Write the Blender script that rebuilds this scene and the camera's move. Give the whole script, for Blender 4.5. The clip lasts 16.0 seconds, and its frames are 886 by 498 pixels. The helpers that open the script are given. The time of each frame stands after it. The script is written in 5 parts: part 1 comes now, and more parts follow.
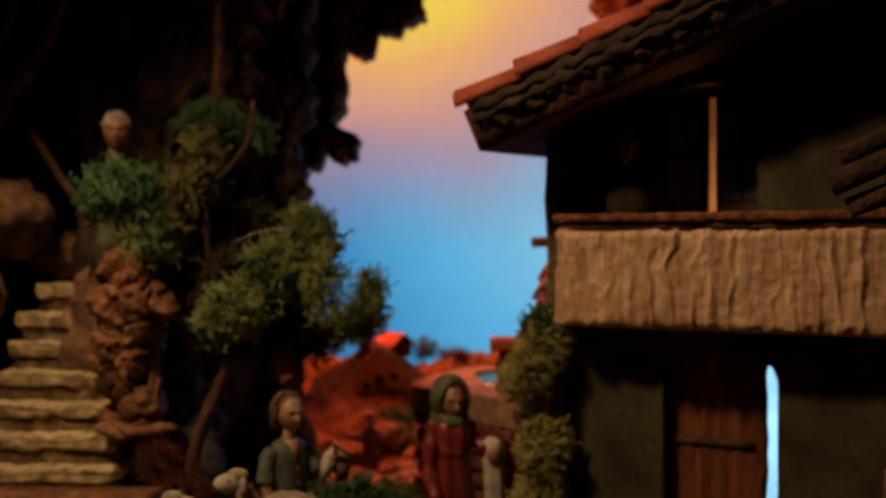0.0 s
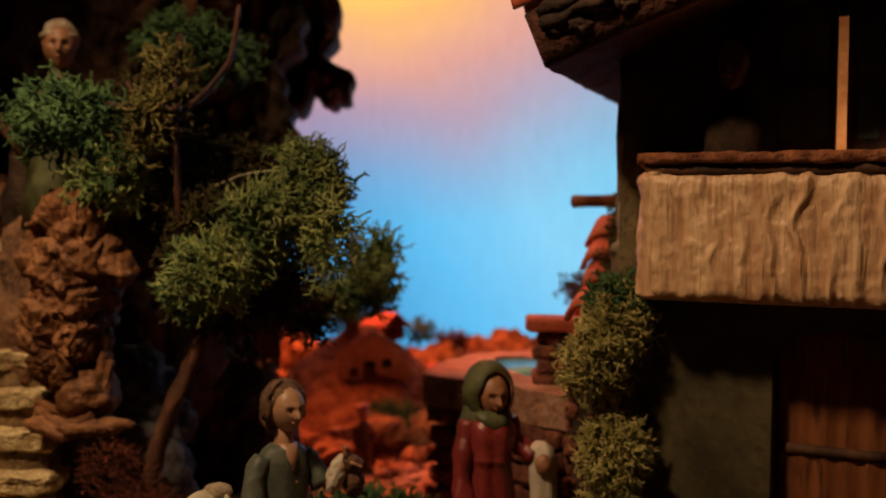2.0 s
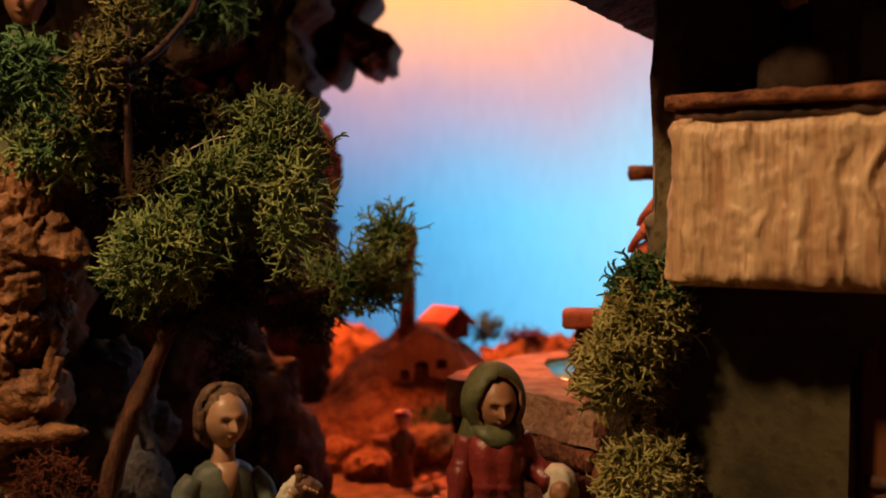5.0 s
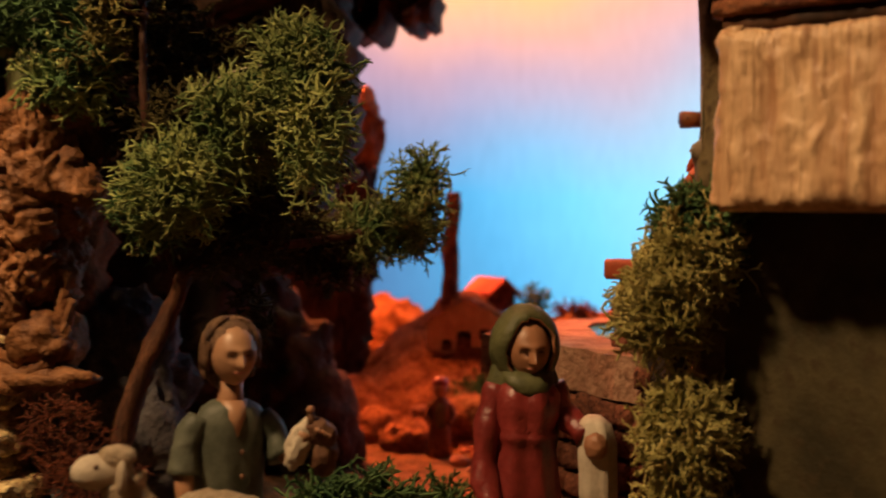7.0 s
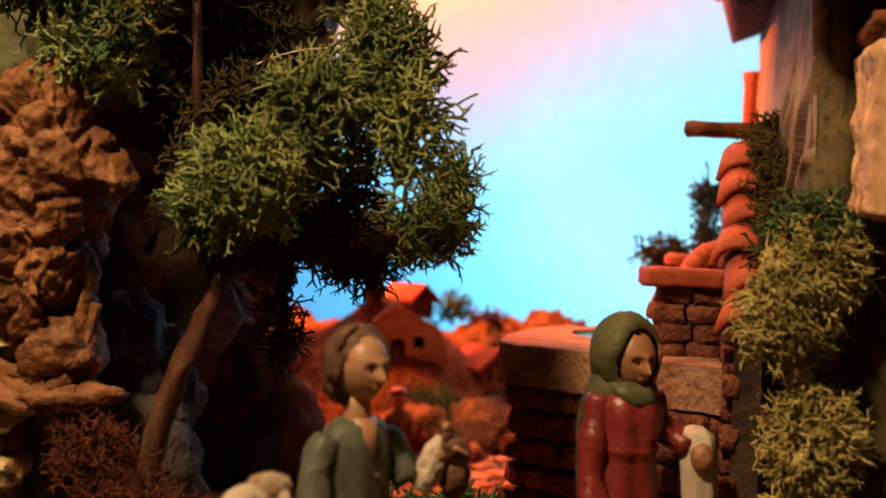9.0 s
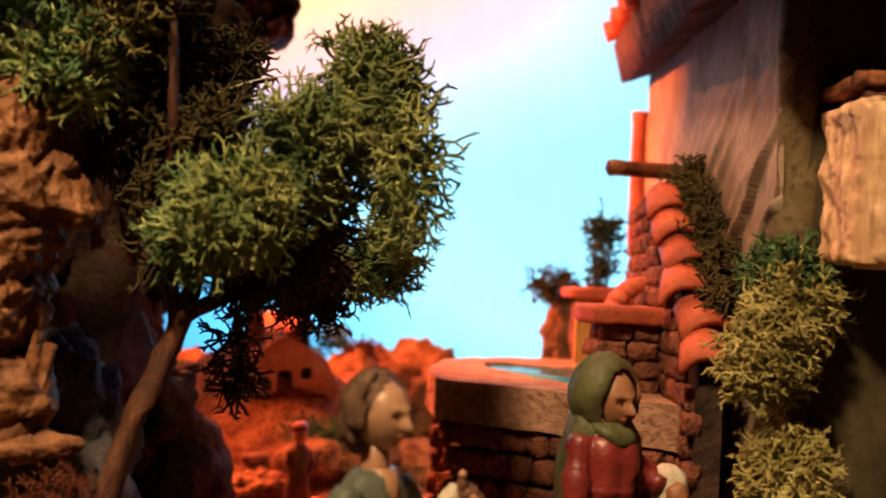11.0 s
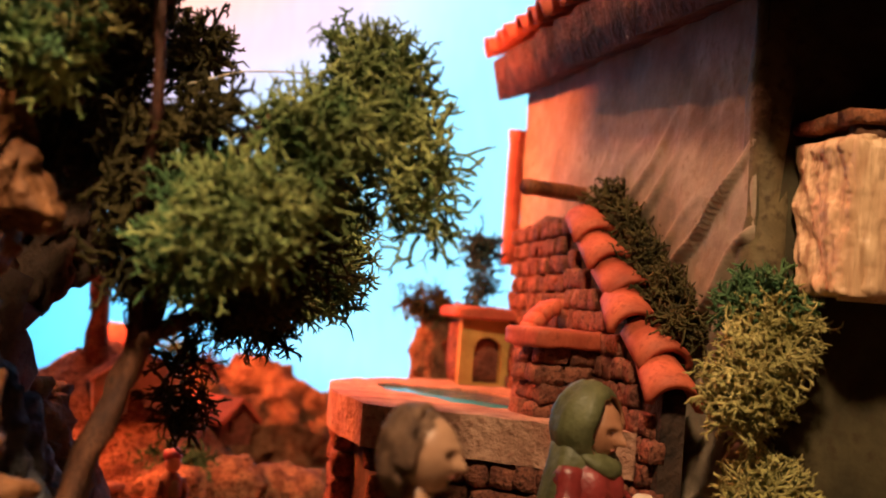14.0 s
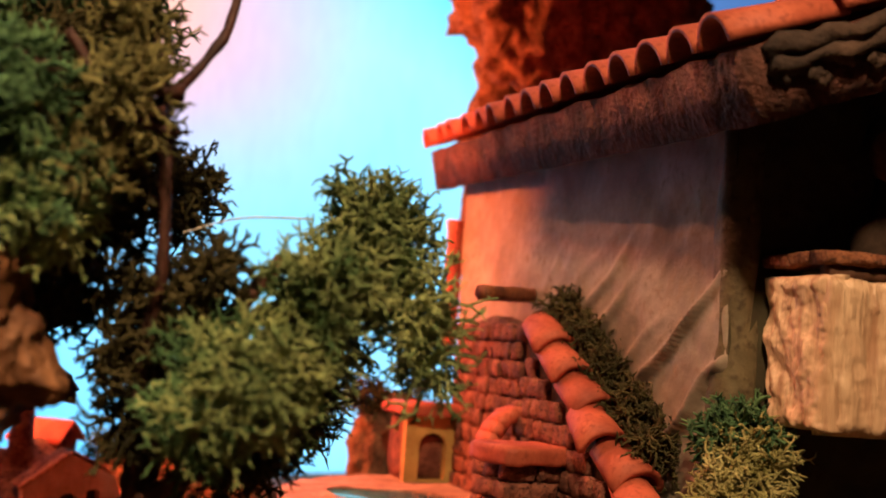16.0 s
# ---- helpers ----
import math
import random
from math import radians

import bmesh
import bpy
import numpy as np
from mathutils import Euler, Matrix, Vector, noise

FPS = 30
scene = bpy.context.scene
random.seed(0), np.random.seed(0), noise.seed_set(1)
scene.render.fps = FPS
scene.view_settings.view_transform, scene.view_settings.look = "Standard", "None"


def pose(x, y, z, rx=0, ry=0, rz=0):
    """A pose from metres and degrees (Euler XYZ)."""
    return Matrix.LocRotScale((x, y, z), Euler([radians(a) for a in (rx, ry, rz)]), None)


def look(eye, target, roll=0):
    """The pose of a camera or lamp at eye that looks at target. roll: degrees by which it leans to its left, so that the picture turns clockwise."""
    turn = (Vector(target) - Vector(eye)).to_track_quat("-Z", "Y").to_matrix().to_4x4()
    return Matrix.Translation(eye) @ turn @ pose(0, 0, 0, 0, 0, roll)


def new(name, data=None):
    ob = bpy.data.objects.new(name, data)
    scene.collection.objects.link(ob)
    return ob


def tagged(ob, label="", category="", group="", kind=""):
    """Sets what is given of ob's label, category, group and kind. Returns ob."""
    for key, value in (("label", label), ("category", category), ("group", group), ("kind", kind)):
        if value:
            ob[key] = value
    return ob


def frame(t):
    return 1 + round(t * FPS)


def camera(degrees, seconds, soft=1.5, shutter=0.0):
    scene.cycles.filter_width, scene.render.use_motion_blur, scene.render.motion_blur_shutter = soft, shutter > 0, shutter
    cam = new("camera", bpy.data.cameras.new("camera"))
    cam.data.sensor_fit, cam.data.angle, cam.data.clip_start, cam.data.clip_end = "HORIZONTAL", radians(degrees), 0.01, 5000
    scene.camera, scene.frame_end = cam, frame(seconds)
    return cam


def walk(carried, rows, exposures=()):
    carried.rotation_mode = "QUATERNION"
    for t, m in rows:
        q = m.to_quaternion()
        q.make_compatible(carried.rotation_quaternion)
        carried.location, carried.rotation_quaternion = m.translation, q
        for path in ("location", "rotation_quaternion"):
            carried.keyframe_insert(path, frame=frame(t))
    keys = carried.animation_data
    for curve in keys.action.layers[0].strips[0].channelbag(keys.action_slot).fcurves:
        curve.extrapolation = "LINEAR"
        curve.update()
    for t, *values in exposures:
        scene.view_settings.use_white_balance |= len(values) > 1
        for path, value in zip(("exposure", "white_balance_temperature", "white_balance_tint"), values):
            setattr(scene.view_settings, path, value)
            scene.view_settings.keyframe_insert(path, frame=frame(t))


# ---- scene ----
cam = camera(44.8, 16.0, soft=1.8, shutter=0.5)
cam.data.dof.use_dof, cam.data.dof.focus_distance, cam.data.dof.aperture_fstop = True, 0.30, 13.0
METRES, EYE, TILT, LEAN, TURN = 0.52, 0.2, 0.0, 0.0, 0.0
ROWS = [
    (0.0, 0.0, 0.0, 0.0, -0.0, 0.0, -0.0),
    (0.5, -0.0297, 0.0568, -0.0142, -0.62, -0.07, -0.16),
    (1.0, -0.0489, 0.1261, -0.0245, -1.02, -0.77, -0.45),
    (1.5, -0.0676, 0.1712, -0.019, -2.65, -0.53, -0.73),
    (2.0, -0.0609, 0.2071, -0.0255, -2.72, -0.66, -1.12),
    (2.5, -0.0434, 0.2395, -0.0194, 0.37, -0.61, -1.32),
    (3.0, -0.0192, 0.2704, -0.0216, 2.5, -0.55, -1.47),
    (5.5, 0.0388, 0.3499, -0.0408, 6.29, -0.86, -0.58),
    (6.0, 0.0468, 0.3541, -0.0414, 8.49, -0.97, -0.4),
    (6.5, 0.0474, 0.3652, -0.0649, 11.01, -1.12, -0.35),
    (7.0, 0.0438, 0.3861, -0.0748, 8.44, -0.68, -1.31),
    (7.5, -0.0146, 0.4024, -0.0739, 5.03, -0.3, -1.99),
    (8.0, -0.0682, 0.3982, -0.0816, 1.41, -0.07, -2.21),
    (10.5, -0.1967, 0.4489, -0.0823, -13.33, 0.9, -2.83),
    (11.0, -0.2239, 0.4453, -0.0766, -16.56, 1.61, -3.12),
    (11.5, -0.2387, 0.4589, -0.0792, -20.37, 2.13, -3.35),
    (12.0, -0.2618, 0.4771, -0.0741, -23.11, 2.45, -3.65),
    (12.5, -0.2889, 0.4811, -0.0729, -25.04, 2.84, -3.89),
    (13.0, -0.3052, 0.4853, -0.069, -27.68, 3.34, -4.11),
    (13.5, -0.3117, 0.5046, -0.0789, -29.19, 3.49, -4.28),
    (14.0, -0.3195, 0.5255, -0.0786, -30.75, 3.06, -4.47),
    (14.5, -0.3395, 0.5352, -0.0687, -32.0, 2.96, -4.58),
    (15.0, -0.3729, 0.5534, -0.0513, -33.07, 3.56, -4.73),
    (15.5, -0.3678, 0.5437, -0.0322, -35.31, 4.78, -5.62),
    (16.0, -0.3672, 0.5549, -0.0323, -37.23, 5.24, -4.04),
]
EXPOSURES = [(0.0, -0.35, 5600, 4), (2.5, 0.12, 5600, 4), (6.0, 0.48, 6150, 5), (8.0, 0.74, 6050, 4), (11.0, 1.20, 5650, 3), (13.0, 1.24, 5500, 4), (16.0, 0.96, 5300, 5)]
walk(cam, [(t, pose(0, 0, EYE, TILT, LEAN, TURN) @ pose(METRES * x, METRES * y, METRES * z, 90 + pitch, roll, yaw)) for t, x, y, z, yaw, pitch, roll in ROWS], EXPOSURES)

# ---- light ----
world = bpy.data.worlds.new("dim_room")
scene.world = world
world.use_nodes = True
world.node_tree.nodes["Background"].inputs[0].default_value = (1.0, 0.7, 0.5, 1)
world.node_tree.nodes["Background"].inputs[1].default_value = 0.009


def lamp(name, kind, m, power, colour, size=0.02, spread=None, blend=0.6):
    data = bpy.data.lights.new(name, kind)
    data.energy, data.color = power, colour
    if kind == "AREA":
        data.size = size
    else:
        data.shadow_soft_size = size
    if kind == "SPOT":
        data.spot_size, data.spot_blend = radians(spread), blend
    ob = new(name, data)
    ob.matrix_world = m
    return ob


# warm bulb above the visitor's side, the orange lamp hidden behind the cliff, a cool one behind the roofs
lamp("warm_spot", "SPOT", look((-0.25, 0.22, 0.55), (-0.012, 0.435, 0.13)), 7.4, (1.0, 0.60, 0.29), 0.025, 62, 0.75)
lamp("stair_spot", "SPOT", look((-0.22, 0.40, 0.52), (-0.19, 0.51, 0.13)), 2.9, (1.0, 0.66, 0.34), 0.015, 30)
lamp("orange_lamp", "POINT", pose(-0.165, 0.770, 0.295), 7.0, (1.0, 0.17, 0.03), 0.02)
lamp("red_roof_lamp", "POINT", pose(-0.04, 0.86, 0.56), 2.6, (1.0, 0.22, 0.08), 0.012)
lamp("rose_spot", "SPOT", look((-0.12, 0.66, 0.465), (0.070, 0.575, 0.165)), 1.15, (1.0, 0.33, 0.17), 0.008, 56, 0.3)
lamp("upstairs_lamp", "POINT", pose(0.118, 0.452, 0.205), 0.10, (1.0, 0.42, 0.12), 0.005)
lamp("house_lamp", "POINT", pose(0.095, 0.472, 0.115), 0.36, (0.45, 0.78, 1.0), 0.006)

# ---- materials ----


def mat(name, c1, c2, scale=120.0, rough=0.8, bump=0.5, dist=0.0006, c3=None, stretch=(1, 1, 1), rand=0.0, metal=0.0, spec=0.3, detail=6.0):
    m = bpy.data.materials.new(name)
    m.use_nodes = True
    nt = m.node_tree
    N, L = nt.nodes, nt.links
    bsdf = N["Principled BSDF"]
    bsdf.inputs["Metallic"].default_value = metal
    bsdf.inputs["Specular IOR Level"].default_value = spec
    tc = N.new("ShaderNodeTexCoord")
    mp = N.new("ShaderNodeMapping")
    mp.inputs["Scale"].default_value = stretch
    L.new(tc.outputs["Object"], mp.inputs["Vector"])
    n1 = N.new("ShaderNodeTexNoise")
    n1.inputs["Scale"].default_value, n1.inputs["Detail"].default_value, n1.inputs["Roughness"].default_value = scale, detail, 0.62
    n2 = N.new("ShaderNodeTexNoise")
    n2.inputs["Scale"].default_value, n2.inputs["Detail"].default_value = scale * 6.5, 4
    for n in (n1, n2):
        L.new(mp.outputs[0], n.inputs["Vector"])
    r1 = N.new("ShaderNodeValToRGB")
    r1.color_ramp.elements[0].position, r1.color_ramp.elements[1].position = 0.36, 0.64
    r1.color_ramp.elements[0].color, r1.color_ramp.elements[1].color = (*c1, 1), (*c2, 1)
    L.new(n1.outputs[0], r1.inputs[0])
    col = r1.outputs[0]
    if c3:
        mx = N.new("ShaderNodeMix")
        mx.data_type = "RGBA"
        r2 = N.new("ShaderNodeValToRGB")
        r2.color_ramp.elements[0].position, r2.color_ramp.elements[1].position = 0.52, 0.68
        L.new(n2.outputs[0], r2.inputs[0])
        L.new(r2.outputs[0], mx.inputs[0])
        L.new(col, mx.inputs[6])
        mx.inputs[7].default_value = (*c3, 1)
        col = mx.outputs[2]
    if rand:
        oi = N.new("ShaderNodeObjectInfo")
        geo = N.new("ShaderNodeNewGeometry")
        ad = N.new("ShaderNodeMath")
        ad.operation = "ADD"
        L.new(oi.outputs["Random"], ad.inputs[0])
        L.new(geo.outputs["Random Per Island"], ad.inputs[1])
        mr = N.new("ShaderNodeMapRange")
        mr.inputs["From Max"].default_value = 2.0
        mr.inputs["To Min"].default_value, mr.inputs["To Max"].default_value = 1 - rand, 1 + rand
        L.new(ad.outputs[0], mr.inputs["Value"])
        hs = N.new("ShaderNodeHueSaturation")
        L.new(mr.outputs[0], hs.inputs["Value"])
        L.new(col, hs.inputs["Color"])
        col = hs.outputs[0]
    L.new(col, bsdf.inputs["Base Color"])
    rr = N.new("ShaderNodeMapRange")
    rr.inputs["To Min"].default_value, rr.inputs["To Max"].default_value = max(0.05, rough - 0.12), min(1, rough + 0.12)
    L.new(n2.outputs[0], rr.inputs["Value"])
    L.new(rr.outputs[0], bsdf.inputs["Roughness"])
    if bump:
        add = N.new("ShaderNodeMath")
        add.operation = "MULTIPLY_ADD"
        add.inputs[1].default_value = 0.45
        L.new(n2.outputs[0], add.inputs[0])
        L.new(n1.outputs[0], add.inputs[2])
        bp = N.new("ShaderNodeBump")
        bp.inputs["Strength"].default_value, bp.inputs["Distance"].default_value = bump, dist * 3
        L.new(add.outputs[0], bp.inputs["Height"])
        L.new(bp.outputs[0], bsdf.inputs["Normal"])
    return m


M = {}
M["cork"] = mat("cork_bark", (0.06, 0.028, 0.014), (0.30, 0.15, 0.07), 70, 0.9, 1.0, 0.0008, (0.20, 0.09, 0.04))
M["cork_light"] = mat("pale_cork", (0.095, 0.034, 0.010), (0.31, 0.128, 0.042), 80, 0.65, 1.0, 0.0008, (0.16, 0.068, 0.025))
M["cork_dark"] = mat("dark_cork", (0.018, 0.011, 0.008), (0.09, 0.05, 0.03), 60, 0.9, 1.0, 0.0008, (0.05, 0.03, 0.02))
M["cork_mid"] = mat("brown_cork_bark", (0.028, 0.015, 0.009), (0.15, 0.075, 0.04), 65, 0.9, 1.0, 0.0012, (0.07, 0.035, 0.02))
M["eave_cork"] = mat("dark_red_cork", (0.030, 0.012, 0.008), (0.13, 0.045, 0.026), 65, 0.9, 1.0, 0.0012, (0.06, 0.022, 0.014))
M["whitewash"] = mat("whitewash", (0.62, 0.66, 0.70), (0.78, 0.80, 0.82), 60, 0.8, 0.3)
M["grey_rock"] = mat("grey_rock", (0.035, 0.032, 0.035), (0.14, 0.125, 0.13), 80, 0.8, 1.0, 0.0007, (0.07, 0.06, 0.06))
M["stair"] = mat("cream_plaster_stone", (0.34, 0.22, 0.09), (0.70, 0.54, 0.27), 140, 0.85, 1.0, 0.0009, (0.17, 0.085, 0.035))
M["rail"] = mat("brown_rough_wood", (0.11, 0.030, 0.012), (0.33, 0.12, 0.045), 160, 0.8, 0.9, 0.0006, (0.10, 0.04, 0.02))
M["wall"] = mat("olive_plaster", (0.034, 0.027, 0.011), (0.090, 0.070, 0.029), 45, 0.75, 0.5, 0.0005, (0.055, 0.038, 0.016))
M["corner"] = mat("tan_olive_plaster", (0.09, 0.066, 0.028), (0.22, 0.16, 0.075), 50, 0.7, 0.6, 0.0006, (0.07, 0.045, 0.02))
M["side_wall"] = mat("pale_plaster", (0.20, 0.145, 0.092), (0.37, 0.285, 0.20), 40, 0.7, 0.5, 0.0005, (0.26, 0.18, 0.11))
M["wood_dark"] = mat("dark_wood", (0.03, 0.014, 0.007), (0.12, 0.05, 0.022), 90, 0.7, 0.6, 0.0004, stretch=(1, 1, 0.2))
M["door"] = mat("orange_brown_wood", (0.08, 0.022, 0.008), (0.25, 0.085, 0.024), 60, 0.55, 0.6, 0.0004, (0.07, 0.02, 0.01), stretch=(1, 1, 0.15))
M["terracotta"] = mat("terracotta", (0.34, 0.060, 0.024), (0.55, 0.125, 0.052), 90, 0.65, 0.4, 0.0003, (0.34, 0.07, 0.03), rand=0.25)
M["brick"] = mat("red_brick_stone", (0.10, 0.032, 0.018), (0.28, 0.10, 0.052), 130, 0.85, 1.0, 0.0008, (0.06, 0.02, 0.012), rand=0.4)
M["earth"] = mat("red_earth", (0.16, 0.06, 0.026), (0.48, 0.24, 0.11), 120, 0.9, 1.0, 0.0022, (0.06, 0.022, 0.01))
M["coping"] = mat("tan_coping_stone", (0.22, 0.105, 0.062), (0.46, 0.27, 0.175), 70, 0.8, 1.0, 0.0010, (0.27, 0.13, 0.08))
M["ground"] = mat("brown_ground", (0.07, 0.035, 0.018), (0.22, 0.12, 0.06), 110, 0.92, 1.0, 0.0007, (0.12, 0.10, 0.03))
M["pebble"] = mat("pebble_stone", (0.28, 0.12, 0.08), (0.52, 0.28, 0.20), 160, 0.8, 0.6, 0.0004, rand=0.35)
M["stucco"] = mat("pale_stucco", (0.42, 0.27, 0.19), (0.62, 0.46, 0.35), 110, 0.85, 0.6, 0.0004)
M["trunk"] = mat("twig_bark", (0.045, 0.016, 0.008), (0.15, 0.058, 0.026), 180, 0.7, 0.9, 0.0004, (0.05, 0.02, 0.01), stretch=(1, 1, 0.35))
M["red_twig"] = mat("dark_red_twig_bark", (0.022, 0.009, 0.006), (0.095, 0.034, 0.018), 180, 0.6, 0.9, 0.0004, (0.03, 0.012, 0.008), stretch=(1, 1, 0.35))
M["straw"] = mat("straw", (0.5, 0.42, 0.3), (0.7, 0.6, 0.45), 200, 0.6, 0.1)
GREENS = {
    "lichen": ((0.072, 0.132, 0.040), (0.37, 0.40, 0.135)),
    "lichen_green": ((0.035, 0.08, 0.03), (0.12, 0.20, 0.07)),
    "lichen_yellow": ((0.19, 0.17, 0.04), (0.55, 0.49, 0.18)),
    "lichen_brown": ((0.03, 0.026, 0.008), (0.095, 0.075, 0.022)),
    "lichen_olive": ((0.07, 0.068, 0.018), (0.24, 0.205, 0.065)),
    "lichen_red": ((0.05, 0.014, 0.008), (0.17, 0.045, 0.02)),
    "lichen_blue": ((0.015, 0.035, 0.03), (0.05, 0.09, 0.075)),
}
for key, (a, b) in GREENS.items():
    M[key] = mat(key, a, b, 90, 0.85, 0, rand=0.35, spec=0.2)
# one skin paint twice: darkened for figures in shade, lighter for the shepherd's lit face
M["skin"] = mat("painted_shaded_skin", (0.27, 0.115, 0.055), (0.37, 0.17, 0.085), 70, 0.45, 0.15, 0.0002, spec=0.5)
M["lit_skin"] = mat("painted_lit_skin", (0.36, 0.18, 0.095), (0.48, 0.27, 0.155), 70, 0.4, 0.15, 0.0002, spec=0.5)
M["hair"] = mat("painted_brown_hair", (0.06, 0.030, 0.016), (0.23, 0.13, 0.075), 260, 0.5, 0.8, 0.0004)
M["tunic"] = mat("painted_grey_green_cloth", (0.055, 0.064, 0.046), (0.145, 0.155, 0.118), 90, 0.5, 0.4, 0.0004)
M["red_cloth"] = mat("painted_red_cloth", (0.13, 0.014, 0.012), (0.28, 0.038, 0.032), 90, 0.36, 0.5, 0.0005, spec=0.55)
M["olive_cloth"] = mat("painted_olive_cloth", (0.05, 0.05, 0.018), (0.13, 0.13, 0.055), 100, 0.5, 0.5, 0.0004)
M["white_cloth"] = mat("painted_white_cloth", (0.42, 0.34, 0.25), (0.66, 0.58, 0.46), 120, 0.6, 0.4, 0.0004)
M["brown_cloth"] = mat("painted_brown_cloth", (0.09, 0.04, 0.022), (0.22, 0.11, 0.06), 120, 0.6, 0.5, 0.0004)
M["shaded_cloth"] = mat("painted_shaded_brown_cloth", (0.016, 0.010, 0.007), (0.045, 0.026, 0.016), 120, 0.8, 0.5, 0.0004, spec=0.1)
M["wool"] = mat("painted_wool", (0.38, 0.28, 0.18), (0.62, 0.50, 0.36), 320, 0.7, 1.0, 0.0006)
M["slate"] = mat("dark_opening", (0.012, 0.009, 0.008), (0.03, 0.022, 0.018), 80, 0.6, 0.2)
M["room"] = mat("black_cloth", (0.022, 0.019, 0.018), (0.040, 0.035, 0.032), 20, 0.95, 0.2)
M["yellow_wall"] = mat("ochre_plaster", (0.30, 0.17, 0.035), (0.48, 0.30, 0.07), 90, 0.8, 0.4, 0.0004)


def plain(name, colour, rough, **inputs):
    m = bpy.data.materials.new(name)
    m.use_nodes = True
    b = m.node_tree.nodes["Principled BSDF"]
    b.inputs["Base Color"].default_value, b.inputs["Roughness"].default_value = (*colour, 1), rough
    for k, v in inputs.items():
        b.inputs[k.replace("_", " ")].default_value = v
    return m


M["water"] = mat("dark_water", (0.02, 0.15, 0.19), (0.05, 0.25, 0.29), 60, 0.15, 0.3, 0.0005, spec=0.6)
M["glass"] = plain("old_glass", (0.10, 0.13, 0.13), 0.12)


def brushed_plaster():
    """Brushed beige plaster with long rust-brown drips: paler on the ridges, rust-brown in the hollows."""
    m = mat("beige_plaster", (0.52, 0.29, 0.145), (0.80, 0.54, 0.31), 30, 0.45, 0.9, 0.0006, (0.50, 0.29, 0.15), stretch=(4, 4, 0.4), spec=0.5)
    N, L = m.node_tree.nodes, m.node_tree.links
    bsdf = N["Principled BSDF"]
    old = bsdf.inputs["Base Color"].links[0].from_socket
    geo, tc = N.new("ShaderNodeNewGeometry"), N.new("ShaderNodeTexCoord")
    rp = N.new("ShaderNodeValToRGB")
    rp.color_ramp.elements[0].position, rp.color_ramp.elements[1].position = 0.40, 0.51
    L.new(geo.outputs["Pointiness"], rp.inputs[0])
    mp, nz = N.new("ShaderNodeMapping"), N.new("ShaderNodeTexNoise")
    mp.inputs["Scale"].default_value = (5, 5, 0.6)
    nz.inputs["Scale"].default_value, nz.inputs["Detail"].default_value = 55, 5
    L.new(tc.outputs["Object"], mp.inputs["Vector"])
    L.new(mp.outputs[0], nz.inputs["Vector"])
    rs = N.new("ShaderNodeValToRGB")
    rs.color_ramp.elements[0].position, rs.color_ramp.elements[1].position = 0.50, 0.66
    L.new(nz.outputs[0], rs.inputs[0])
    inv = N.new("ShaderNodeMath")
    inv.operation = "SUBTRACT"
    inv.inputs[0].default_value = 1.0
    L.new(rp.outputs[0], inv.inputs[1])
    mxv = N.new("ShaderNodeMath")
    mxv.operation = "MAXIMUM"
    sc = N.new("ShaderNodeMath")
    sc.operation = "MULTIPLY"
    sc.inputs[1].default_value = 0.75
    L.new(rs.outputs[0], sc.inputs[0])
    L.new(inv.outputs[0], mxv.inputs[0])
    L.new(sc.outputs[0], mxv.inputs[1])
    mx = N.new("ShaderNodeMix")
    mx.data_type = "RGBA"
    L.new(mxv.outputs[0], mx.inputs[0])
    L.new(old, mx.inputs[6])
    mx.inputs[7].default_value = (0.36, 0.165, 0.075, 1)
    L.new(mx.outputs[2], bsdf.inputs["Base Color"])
    return m


# the treads' cream stone darkened: shade on the upright faces is in the colour
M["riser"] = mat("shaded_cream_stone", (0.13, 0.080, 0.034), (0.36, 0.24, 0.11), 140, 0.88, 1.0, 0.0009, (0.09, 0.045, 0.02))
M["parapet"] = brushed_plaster()


